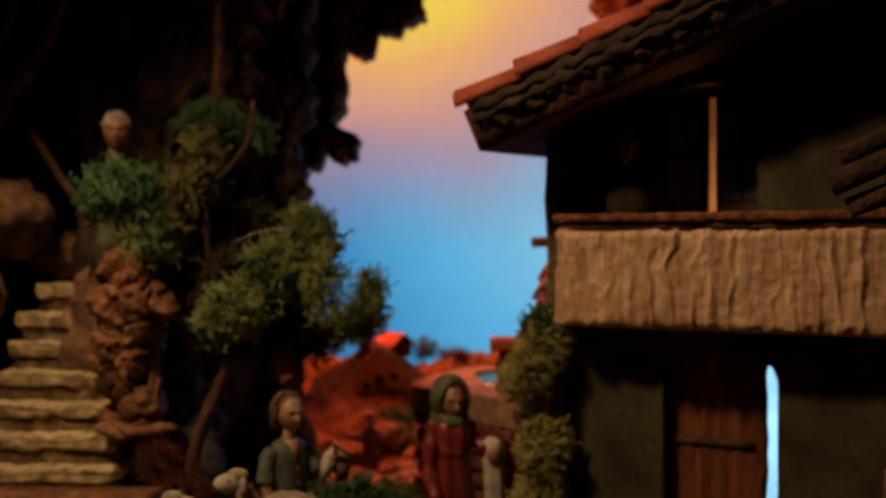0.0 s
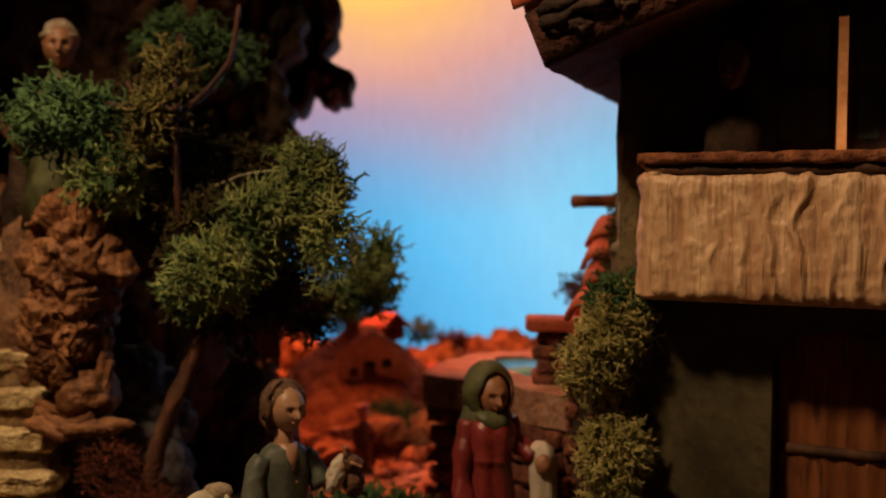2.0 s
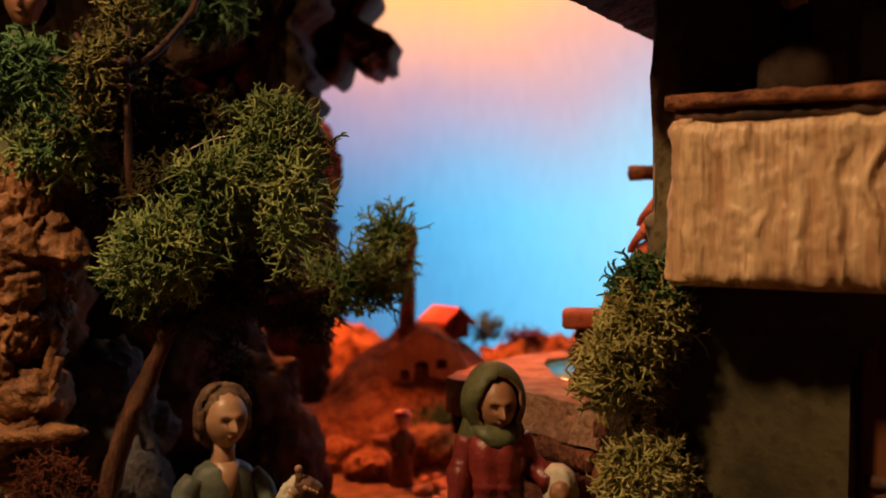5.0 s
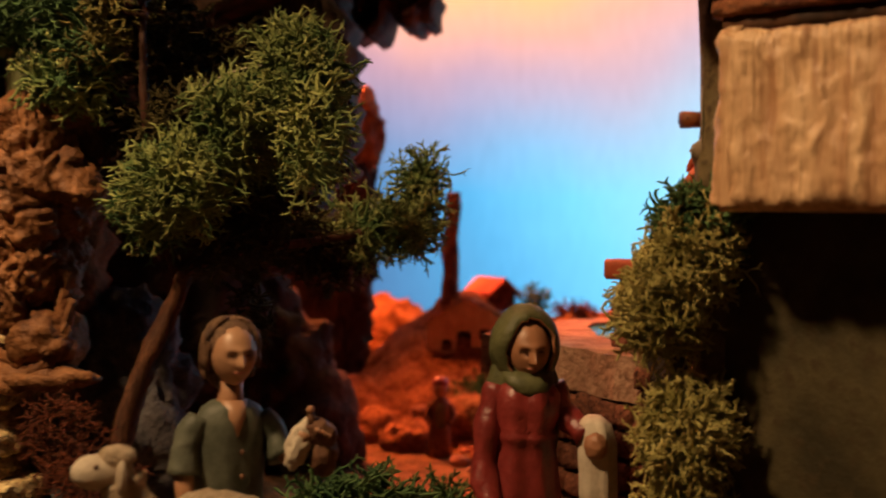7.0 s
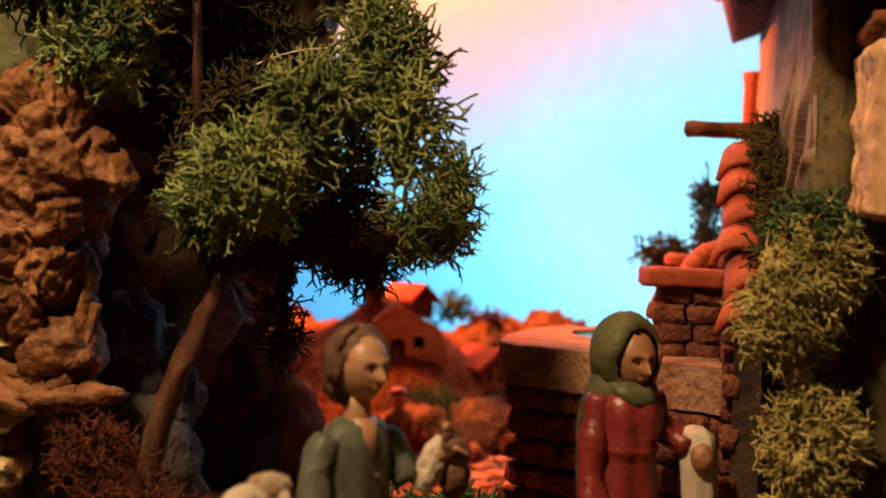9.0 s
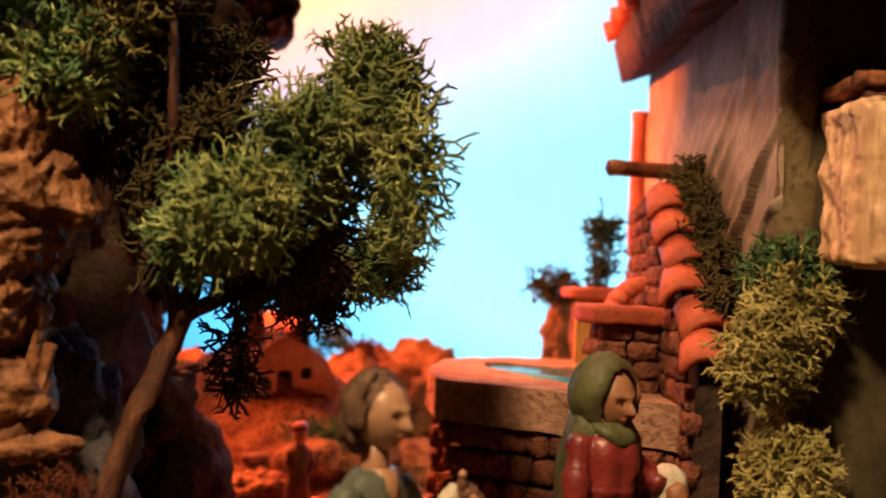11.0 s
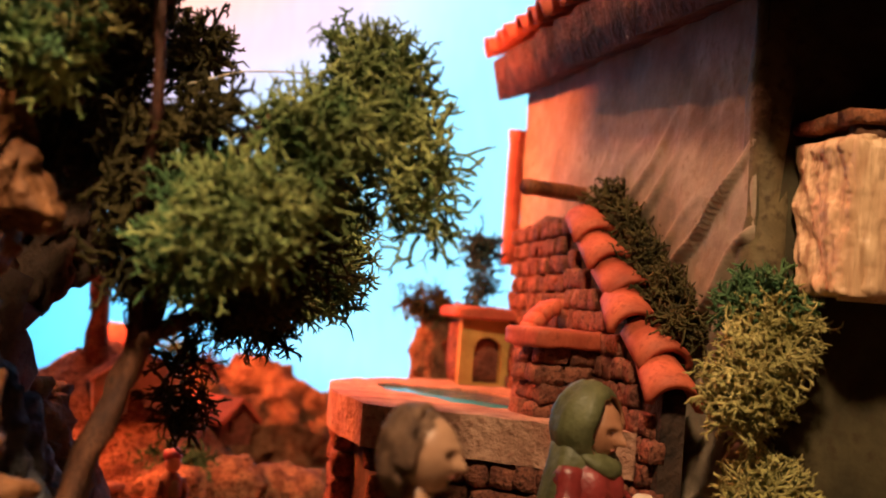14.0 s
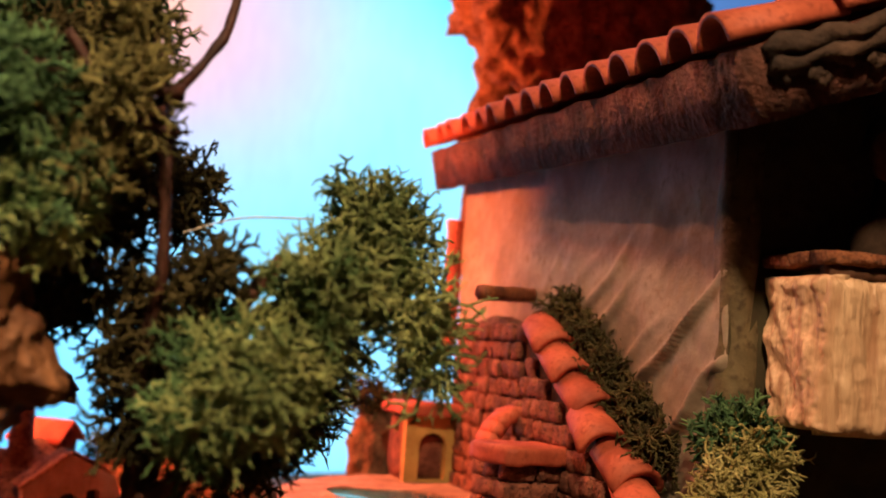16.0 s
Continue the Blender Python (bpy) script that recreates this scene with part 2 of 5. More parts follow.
def sky_material():
    m = bpy.data.materials.new("glowing_painted_sky")
    m.use_nodes = True
    nt = m.node_tree
    N, L = nt.nodes, nt.links
    N.clear()
    out, em = N.new("ShaderNodeOutputMaterial"), N.new("ShaderNodeEmission")
    tc = N.new("ShaderNodeTexCoord")
    nz = N.new("ShaderNodeTexNoise")
    nz.inputs["Scale"].default_value, nz.inputs["Detail"].default_value = 5, 3
    wob = N.new("ShaderNodeVectorMath")
    wob.operation = "MULTIPLY_ADD"
    wob.inputs[1].default_value = (0.08, 0.0, 0.08)
    L.new(tc.outputs["Object"], nz.inputs["Vector"])
    L.new(nz.outputs["Color"], wob.inputs[0])
    L.new(tc.outputs["Object"], wob.inputs[2])

    def dist(cx, cz, sx, sz):
        mp = N.new("ShaderNodeMapping")
        mp.vector_type = "POINT"
        mp.inputs["Location"].default_value = (-cx * sx, 0, -cz * sz)
        mp.inputs["Scale"].default_value = (sx, 0, sz)
        L.new(wob.outputs[0], mp.inputs["Vector"])
        ln = N.new("ShaderNodeVectorMath")
        ln.operation = "LENGTH"
        L.new(mp.outputs[0], ln.inputs[0])
        return ln.outputs["Value"]

    def ramp(value, stops):
        r = N.new("ShaderNodeValToRGB")
        els = r.color_ramp.elements
        for p, c in stops[2:]:
            els.new(p)
        for e, (p, c) in zip(els, stops):
            e.position, e.color = p, (*c, 1)
        L.new(value, r.inputs[0])
        return r.outputs[0]

    glow = ramp(dist(SKY_GLOW[0], SKY_GLOW[1], 0.64, 1.08), SKY_WARM)
    cool = ramp(dist(SKY_COOL[0], SKY_COOL[1], 0.75, 0.9), SKY_BLUE)
    mask = ramp(dist(SKY_GLOW[0], SKY_GLOW[1], 0.64, 1.08), SKY_MASK)
    mx = N.new("ShaderNodeMix")
    mx.data_type = "RGBA"
    L.new(mask, mx.inputs[0])
    L.new(glow, mx.inputs[6])
    L.new(cool, mx.inputs[7])
    # the cloth's weave
    wv = N.new("ShaderNodeTexNoise")
    wv.inputs["Scale"].default_value, wv.inputs["Detail"].default_value = 160, 2
    mr = N.new("ShaderNodeMapRange")
    mr.inputs["To Min"].default_value, mr.inputs["To Max"].default_value = 1.09, 1.31
    st = N.new("ShaderNodeMapping")
    st.inputs["Scale"].default_value = (1, 1, 0.25)
    L.new(tc.outputs["Object"], st.inputs["Vector"])
    L.new(st.outputs[0], wv.inputs["Vector"])
    L.new(wv.outputs[0], mr.inputs["Value"])
    L.new(mx.outputs[2], em.inputs[0])
    L.new(mr.outputs[0], em.inputs[1])
    L.new(em.outputs[0], out.inputs[0])
    return m


SKY_GLOW, SKY_COOL = (-0.028, 0.525), (0.345, 0.32)
SKY_WARM = [(0.0, (1.0, 0.70, 0.07)), (0.06, (1.0, 0.62, 0.07)), (0.10, (0.94, 0.42, 0.13)), (0.14, (0.74, 0.33, 0.22)), (0.19, (0.53, 0.245, 0.25)), (0.27, (0.34, 0.23, 0.32))]
SKY_BLUE = [(0.0, (0.22, 0.42, 0.47)), (0.10, (0.25, 0.52, 0.66)), (0.165, (0.27, 0.54, 0.69)), (0.245, (0.15, 0.44, 0.66)), (0.31, (0.085, 0.29, 0.50)), (0.41, (0.06, 0.11, 0.23)), (0.8, (0.03, 0.05, 0.1))]
SKY_MASK = [(0.15, (0, 0, 0)), (0.31, (1, 1, 1))]
M["sky"] = sky_material()

# ---- mesh helpers ----


def finish(name, bm, material, parent=None, smooth=True):
    me = bpy.data.meshes.new(name)
    bm.to_mesh(me)
    bm.free()
    for one in material if isinstance(material, (list, tuple)) else (material,):
        me.materials.append(one)
    if smooth:
        me.shade_smooth()
    ob = new(name, me)
    if parent:
        ob.parent = parent
    return ob


def part(name, bm, material, parent, label="", smooth=True):
    ob = finish(name, bm, material, parent, smooth)
    return tagged(ob, label) if label else ob


def empty(name, place=(0, 0, 0)):
    ob = new(name)
    ob.location = place
    ob.empty_display_size = 0.01
    return ob


def fr(p, octaves=4, h=0.9):
    return noise.fractal(p, h, 2.1, octaves)


def slab(bm, o, u, v, w, nu=8, nv=8, disp=None, edge=0.0, mi=0):
    """A block with corner o and sides u, v; its face displaced outwards, its thickness w behind that face."""
    o, u, v, w = Vector(o), Vector(u), Vector(v), Vector(w)
    lu, lv = u.length, v.length
    n = -w.normalized()
    rows = []
    for back in (0, 1):
        grid = []
        for j in range(nv + 1):
            line = []
            for i in range(nu + 1):
                a, b = i / nu, j / nv
                p = o + u * a + v * b
                d = disp(a * lu, b * lv, p) if disp else 0.0
                m = min(a * lu, (1 - a) * lu, b * lv, (1 - b) * lv)
                if edge and m < edge:
                    d -= edge * (1 - math.sqrt(max(0.0, 1 - (1 - m / edge) ** 2)))
                p = p + w if back else p + n * d
                line.append(bm.verts.new(p))
            grid.append(line)
        rows.append(grid)
    f, k = rows
    made = []
    for j in range(nv):
        for i in range(nu):
            made.append(bm.faces.new((f[j][i], f[j][i + 1], f[j + 1][i + 1], f[j + 1][i])))
            made.append(bm.faces.new((k[j][i], k[j + 1][i], k[j + 1][i + 1], k[j][i + 1])))
    for i in range(nu):
        made.append(bm.faces.new((f[0][i], k[0][i], k[0][i + 1], f[0][i + 1])))
        made.append(bm.faces.new((f[nv][i], f[nv][i + 1], k[nv][i + 1], k[nv][i])))
    for j in range(nv):
        made.append(bm.faces.new((f[j][0], f[j + 1][0], k[j + 1][0], k[j][0])))
        made.append(bm.faces.new((f[j][nu], k[j][nu], k[j + 1][nu], f[j + 1][nu])))
    for face in made:
        face.material_index = mi
    bmesh.ops.recalc_face_normals(bm, faces=made)
    return bm


def block(bm, c, size, rz=0.0, cuts=2, rough=0.0, seed=0.0, mi=0, tilt=0.0, freq=90):
    """A rough block about c, its corners worn, its faces uneven."""
    n, seen, new_ = cuts + 1, {}, []

    def vert(i, j, k):
        if (i, j, k) not in seen:
            seen[i, j, k] = bm.verts.new((i / n - 0.5, j / n - 0.5, k / n - 0.5))
            new_.append(seen[i, j, k])
        return seen[i, j, k]

    for a in range(n):
        for b in range(n):
            for e in (0, n):
                for quad in (
                    [(a, b, e), (a + 1, b, e), (a + 1, b + 1, e), (a, b + 1, e)],
                    [(a, e, b), (a, e, b + 1), (a + 1, e, b + 1), (a + 1, e, b)],
                    [(e, a, b), (e, a + 1, b), (e, a + 1, b + 1), (e, a, b + 1)],
                ):
                    bm.faces.new([vert(*q) for q in (quad if e else quad[::-1])])
    m = pose(*c, tilt, 0, rz)
    for vv in new_:
        p = vv.co.copy()
        q = Vector([math.copysign(abs(x * 2) ** 0.92, x) / 2 if x else 0.0 for x in p])
        k = 1 - 0.10 * max(0, (abs(q.x * 2) ** 6 + abs(q.y * 2) ** 6 + abs(q.z * 2) ** 6) - 1) * (0.5 if rough else 0)
        q = Vector((q.x * size[0], q.y * size[1], q.z * size[2])) * k
        if rough:
            s = Vector((seed * 3.1, seed * 1.7, -seed))
            q += Vector((fr(q * freq + s), fr(q * freq + s + Vector((7, 3, 1))), fr(q * freq + s + Vector((2, 9, 4))))) * rough
        vv.co = m @ q
    for f in {f for vv in new_ for f in vv.link_faces}:
        f.material_index = mi
    return bm


def facets(p):
    """Height of a crumpled surface: flat tilted chips that meet in sharp steps."""
    dists, pts = noise.voronoi(p)
    f = pts[0]
    t = noise.noise_vector(f * 3.7 + Vector((1.1, 2.3, 0.7)))
    return 0.16 * noise.cell(f * 7.3) + 1.5 * t.dot(p - f) - 0.25 * max(0.0, 0.16 - (dists[1] - dists[0])) / 0.16


def blob(bm, c, r, sub=3, rough=0.0, freq=40.0, seed=0.0, mi=0, m=None, ridge=0.0, shape=None, facet=0.0):
    """A rounded lump with radii r, roughened by two scales of noise."""
    got = bmesh.ops.create_icosphere(bm, subdivisions=sub, radius=1.0)["verts"]
    r = Vector(r if isinstance(r, (tuple, list)) else (r, r, r))
    s = Vector((seed * 1.3, -seed * 2.1, seed * 0.7))
    mean = (r.x + r.y + r.z) / 3
    for vv in got:
        q = vv.co.copy()
        p = Vector((q.x * r.x, q.y * r.y, q.z * r.z))
        if shape:
            p = shape(p, q)
        if rough:
            d = fr(p * freq + s, 5, 0.7) * rough * mean
            if facet:
                d += (facets(p * freq * 1.1 + s) * 0.75 + facets(p * freq * 2.7 - s) * 0.3) * facet * mean
            if ridge:
                d += (0.28 - abs(noise.noise(p * freq * 1.1 + s))) * ridge * 1.5 * mean + (0.3 - abs(noise.noise(p * freq * 2.9 - s))) * ridge * 0.6 * mean
            p = p + q * d
        vv.co = (m @ p if m else p) + Vector(c)
    for f in {f for vv in got for f in vv.link_faces}:
        f.material_index = mi
    return bm


def tube(bm, pts, radii, sides=8, mi=0, rough=0.0, seed=0):
    pts = [Vector(p) for p in pts]
    if not isinstance(radii, (list, tuple)):
        radii = [radii] * len(pts)
    rings = []
    for i, p in enumerate(pts):
        d = (pts[min(i + 1, len(pts) - 1)] - pts[max(i - 1, 0)]).normalized()
        a = d.cross(Vector((0.31, 0.2, 0.93))).normalized()
        b = d.cross(a)
        ring = []
        for k in range(sides):
            t = 2 * math.pi * k / sides
            rr = radii[i] * (1 + rough * noise.noise(p * 160 + Vector((k * 1.3, seed, 0))))
            ring.append(bm.verts.new(p + (a * math.cos(t) + b * math.sin(t)) * rr))
        rings.append(ring)
    made = []
    for q, w in zip(rings, rings[1:]):
        for k in range(sides):
            made.append(bm.faces.new((q[k], q[(k + 1) % sides], w[(k + 1) % sides], w[k])))
    made += [bm.faces.new(rings[0][::-1]), bm.faces.new(rings[-1])]
    for f in made:
        f.material_index = mi
    bmesh.ops.recalc_face_normals(bm, faces=made)
    return bm


def curve_pts(ctrl, n=10):
    """A smooth run through the given points."""
    c = [Vector(p) for p in ctrl]
    c = [c[0] * 2 - c[1]] + c + [c[-1] * 2 - c[-2]]
    out = []
    for i in range(1, len(c) - 2):
        for k in range(n):
            t = k / n
            a, b, d, e = c[i - 1 : i + 3]
            out.append(0.5 * (2 * b + (d - a) * t + (2 * a - 5 * b + 4 * d - e) * t * t + (3 * b - a - 3 * d + e) * t ** 3))
    return out + [c[-2]]


def half_tile(bm, m, length, r0, r1, thick, sides=8, mi=0, sweep=180):
    """A roof tile: half a tapering pipe along +x of m, open below, with its own thickness."""
    grid = []
    for rr in (0, thick):
        for x, r in ((0, r0), (length * 0.5, (r0 + r1) / 2), (length, r1)):
            row = []
            for k in range(sides + 1):
                a = radians(90 - sweep / 2 + sweep * k / sides)
                row.append(bm.verts.new(m @ Vector((x, math.cos(a) * (r - rr), math.sin(a) * (r - rr)))))
            grid.append(row)
    made = []
    for a, b in ((0, 1), (1, 2), (3, 4), (4, 5)):
        for k in range(sides):
            made.append(bm.faces.new((grid[a][k], grid[a][k + 1], grid[b][k + 1], grid[b][k])))
    for a, b in ((0, 3), (2, 5)):
        for k in range(sides):
            made.append(bm.faces.new((grid[a][k], grid[a][k + 1], grid[b][k + 1], grid[b][k])))
    for k in (0, sides):
        for a, b, c, d in ((0, 1, 4, 3), (1, 2, 5, 4)):
            made.append(bm.faces.new((grid[a][k], grid[b][k], grid[c][k], grid[d][k])))
    for f in made:
        f.material_index = mi
    bmesh.ops.recalc_face_normals(bm, faces=made)
    return bm


def lichen_mesh(name, clumps, seed, thick=0.00054, length=0.0044):
    """Reindeer lichen: forked stems that grow outwards. clumps: centre, radii, number of stems."""
    rng = np.random.default_rng(seed)
    segs = []
    for c, r, n in clumps:
        c, r = np.array(c), np.array(r if isinstance(r, (tuple, list)) else (r, r, r))
        d = rng.normal(size=(n, 3))
        d /= np.linalg.norm(d, axis=1)[:, None]
        # a lumpy outline: some directions reach further than others
        lump = 1 + 0.28 * np.sin(d @ np.array([5.1, 2.3, 3.7]) + seed) * np.sin(d @ np.array([-2.9, 4.7, 4.1]) + 2 * seed)
        p = c + d * r * (lump * rng.uniform(0.35, 0.92, n) ** 0.6)[:, None]
        way = d * 0.60 + rng.normal(size=(n, 3)) * 0.85
        way /= np.linalg.norm(way, axis=1)[:, None]
        th = thick * rng.uniform(0.75, 1.35, n)
        gens = [(p, way, th, np.full(n, length) * rng.uniform(0.6, 1.3, n))]
        for level in range(3):
            nxt = []
            for q, w, t, le in gens:
                w1 = w + rng.normal(size=w.shape) * 0.42
                w1 /= np.linalg.norm(w1, axis=1)[:, None]
                mid = q + w1 * (le * 0.5)[:, None]
                w2 = w1 + rng.normal(size=w.shape) * 0.45
                w2 /= np.linalg.norm(w2, axis=1)[:, None]
                end = mid + w2 * (le * 0.5)[:, None]
                tip = 0.8 if level < 2 else 0.38
                segs += [(q, mid, t, t * 0.9), (mid, end, t * 0.9, t * tip)]
                if level < 2:
                    side = np.cross(w2, rng.normal(size=w.shape))
                    side /= np.linalg.norm(side, axis=1)[:, None] + 1e-9
                    for sgn in (1, -1):
                        w3 = w2 + side * sgn * rng.uniform(0.35, 0.95, len(w2))[:, None]
                        w3 /= np.linalg.norm(w3, axis=1)[:, None]
                        nxt.append((end, w3, t * 0.8, le * rng.uniform(0.45, 0.8, len(le))))
            gens = nxt
    p0, p1 = np.concatenate([s[0] for s in segs]), np.concatenate([s[1] for s in segs])
    r0, r1 = np.concatenate([s[2] for s in segs]), np.concatenate([s[3] for s in segs])
    ax = p1 - p0
    ax /= np.linalg.norm(ax, axis=1)[:, None] + 1e-12
    ref = np.where(np.abs(ax[:, 2:3]) < 0.8, np.array([[0, 0, 1.0]]), np.array([[1.0, 0, 0]]))
    a = np.cross(ax, ref)
    a /= np.linalg.norm(a, axis=1)[:, None]
    b = np.cross(ax, a)
    verts = np.empty((len(p0), 6, 3))
    for k in range(3):
        t = 2 * math.pi * k / 3
        o = a * math.cos(t) + b * math.sin(t)
        verts[:, k], verts[:, 3 + k] = p0 + o * r0[:, None], p1 + o * r1[:, None]
    base = (np.arange(len(p0)) * 6)[:, None]
    quads = np.concatenate([base + np.array([[0, 1, 4, 3]]), base + np.array([[1, 2, 5, 4]]), base + np.array([[2, 0, 3, 5]])])
    me = bpy.data.meshes.new(name)
    nq = len(quads)
    me.vertices.add(len(verts) * 6)
    me.vertices.foreach_set("co", verts.reshape(-1))
    me.loops.add(nq * 4)
    me.loops.foreach_set("vertex_index", quads.reshape(-1).astype(np.int32))
    me.polygons.add(nq)
    me.polygons.foreach_set("loop_start", np.arange(0, nq * 4, 4, dtype=np.int32))
    me.update(calc_edges=True)
    me.shade_smooth()
    return me


def lichen(name, clumps, seed, material, parent=None, **kw):
    me = lichen_mesh(name, clumps, seed, **kw)
    me.materials.append(M[material])
    ob = new(name, me)
    if parent:
        ob.parent = parent
    return ob

# ---- setting ----


def height(x, y):
    rho = math.hypot((x + 0.047) / 0.075, (y - 0.765) / 0.085)
    h = 0.064 * max(0.0, 1 - rho ** 1.5)
    h += 0.012 * max(0.0, min(1.0, (-x - 0.10) / 0.10)) * max(0.0, min(1.0, (y - 0.40) / 0.1))
    p = Vector((x, y, 0.3))
    return 0.066 + h + (0.0022 + 0.055 * h) * fr(p * 45, 5) + 0.11 * h * (0.3 - abs(noise.noise(p * 75))) + 0.0009 * fr(p * 170, 3)


def ground():
    bm = bmesh.new()
    xs = np.concatenate([np.linspace(-1.4, -0.3, 8)[:-1], np.linspace(-0.3, 0.3, 260), np.linspace(0.3, 1.4, 8)[1:]])
    ys = np.concatenate([np.linspace(-1.5, 0.34, 8)[:-1], np.linspace(0.34, 0.9, 240), np.linspace(0.9, 1.3, 6)[1:]])
    grid = [[bm.verts.new((x, y, height(x, y) if -0.3 <= x <= 0.3 and 0.33 < y < 0.95 else 0.062)) for x in xs] for y in ys]
    for j in range(len(ys) - 1):
        for i in range(len(xs) - 1):
            f = bm.faces.new((grid[j][i], grid[j][i + 1], grid[j + 1][i + 1], grid[j + 1][i]))
            c = f.calc_center_median()
            f.material_index = 1 if math.hypot((c.x + 0.047) / 0.075, (c.y - 0.765) / 0.085) < 1.0 + 0.15 * fr(c * 30) else 0
    return tagged(finish("ground", bm, (M["ground"], M["earth"])), "brown and red crumbled earth of the model landscape", "ground", kind="structure")


ground()


def backdrop():
    bm = bmesh.new()
    prev = None
    for i in range(41):
        x = -1.4 + 2.8 * i / 40
        y = 1.15 - 0.06 * x * x
        col = [bm.verts.new((x, y, z)) for z in (0.0, 0.5, 1.3)]
        if prev:
            for a in range(2):
                bm.faces.new((prev[a], col[a], col[a + 1], prev[a + 1]))
        prev = col
    return tagged(finish("backdrop", bm, M["sky"]), "lit cloth sky from orange sunset to pale blue", "backdrop", kind="structure")


backdrop()


def room():
    for name, o, u, v, w in (
        ("wall_west", (-1.4, -1.5, -0.2), (0, 2.9, 0), (0, 0, 1.5), (-0.02, 0, 0)),
        ("wall_east", (1.4, -1.5, -0.2), (0, 2.9, 0), (0, 0, 1.5), (0.02, 0, 0)),
        ("wall_south", (-1.4, -1.5, -0.2), (2.8, 0, 0), (0, 0, 1.5), (0, -0.02, 0)),
        ("ceiling", (-1.4, -1.5, 1.3), (2.8, 0, 0), (0, 2.9, 0), (0, 0, 0.02)),
    ):
        ob = finish(name, slab(bmesh.new(), o, u, v, w, 2, 2), M["room"], smooth=False)
        tagged(ob, "plain black cloth lining of the display", "ceiling" if name == "ceiling" else "wall", kind="structure")


room()

# ---- the house ----
C0, C1 = Vector((0.0465, 0.474, 0)), Vector((0.107, 0.672, 0))
S = (C1 - C0).normalized()
F = Vector((0.866, -0.5, 0))
FN = Vector((-0.5, -0.866, 0))
SN = Vector((-S.y, S.x, 0))
E0, E1 = Vector((0.008, 0.444, 0.259)), Vector((0.092, 0.682, 0.273))
EV = (E1 - E0).normalized()
RU = Vector((F.x * math.cos(radians(20)), F.y * math.cos(radians(20)), math.sin(radians(20))))
RN = RU.cross(EV).normalized()
if RN.z < 0:
    RN = -RN
BASE = 0.058


def roof_z(p):
    return E0.z - ((p.x - E0.x) * RN.x + (p.y - E0.y) * RN.y) / RN.z


def fpt(d, z, out=0.0):
    q = C0 + F * d + FN * out
    return Vector((q.x, q.y, z))


def arch_loop(d0, d1, z0, z1, rise, n=8):
    pts = [(d0, z0), (d1, z0), (d1, z1 - rise)]
    mid, half = (d0 + d1) / 2, (d1 - d0) / 2
    pts += [(mid + half * math.cos(math.pi * k / n), z1 - rise + rise * math.sin(math.pi * k / n)) for k in range(1, n)]
    return pts + [(d0, z1 - rise)]


def pierced(bm, outer, holes, place, w):
    """A flat wall with openings that go through it."""
    edges = []
    for loop in (outer, *holes):
        vs = [bm.verts.new(place(*p)) for p in loop]
        edges += [bm.edges.new((a, b)) for a, b in zip(vs, vs[1:] + vs[:1])]
    got = bmesh.ops.triangle_fill(bm, use_beauty=True, use_dissolve=False, edges=edges)
    faces = [g for g in got["geom"] if isinstance(g, bmesh.types.BMFace)]
    ext = bmesh.ops.extrude_face_region(bm, geom=faces)
    bmesh.ops.translate(bm, verts=[g for g in ext["geom"] if isinstance(g, bmesh.types.BMVert)], vec=w)
    bm.faces.ensure_lookup_table()
    bmesh.ops.recalc_face_normals(bm, faces=bm.faces[:])
    return bm


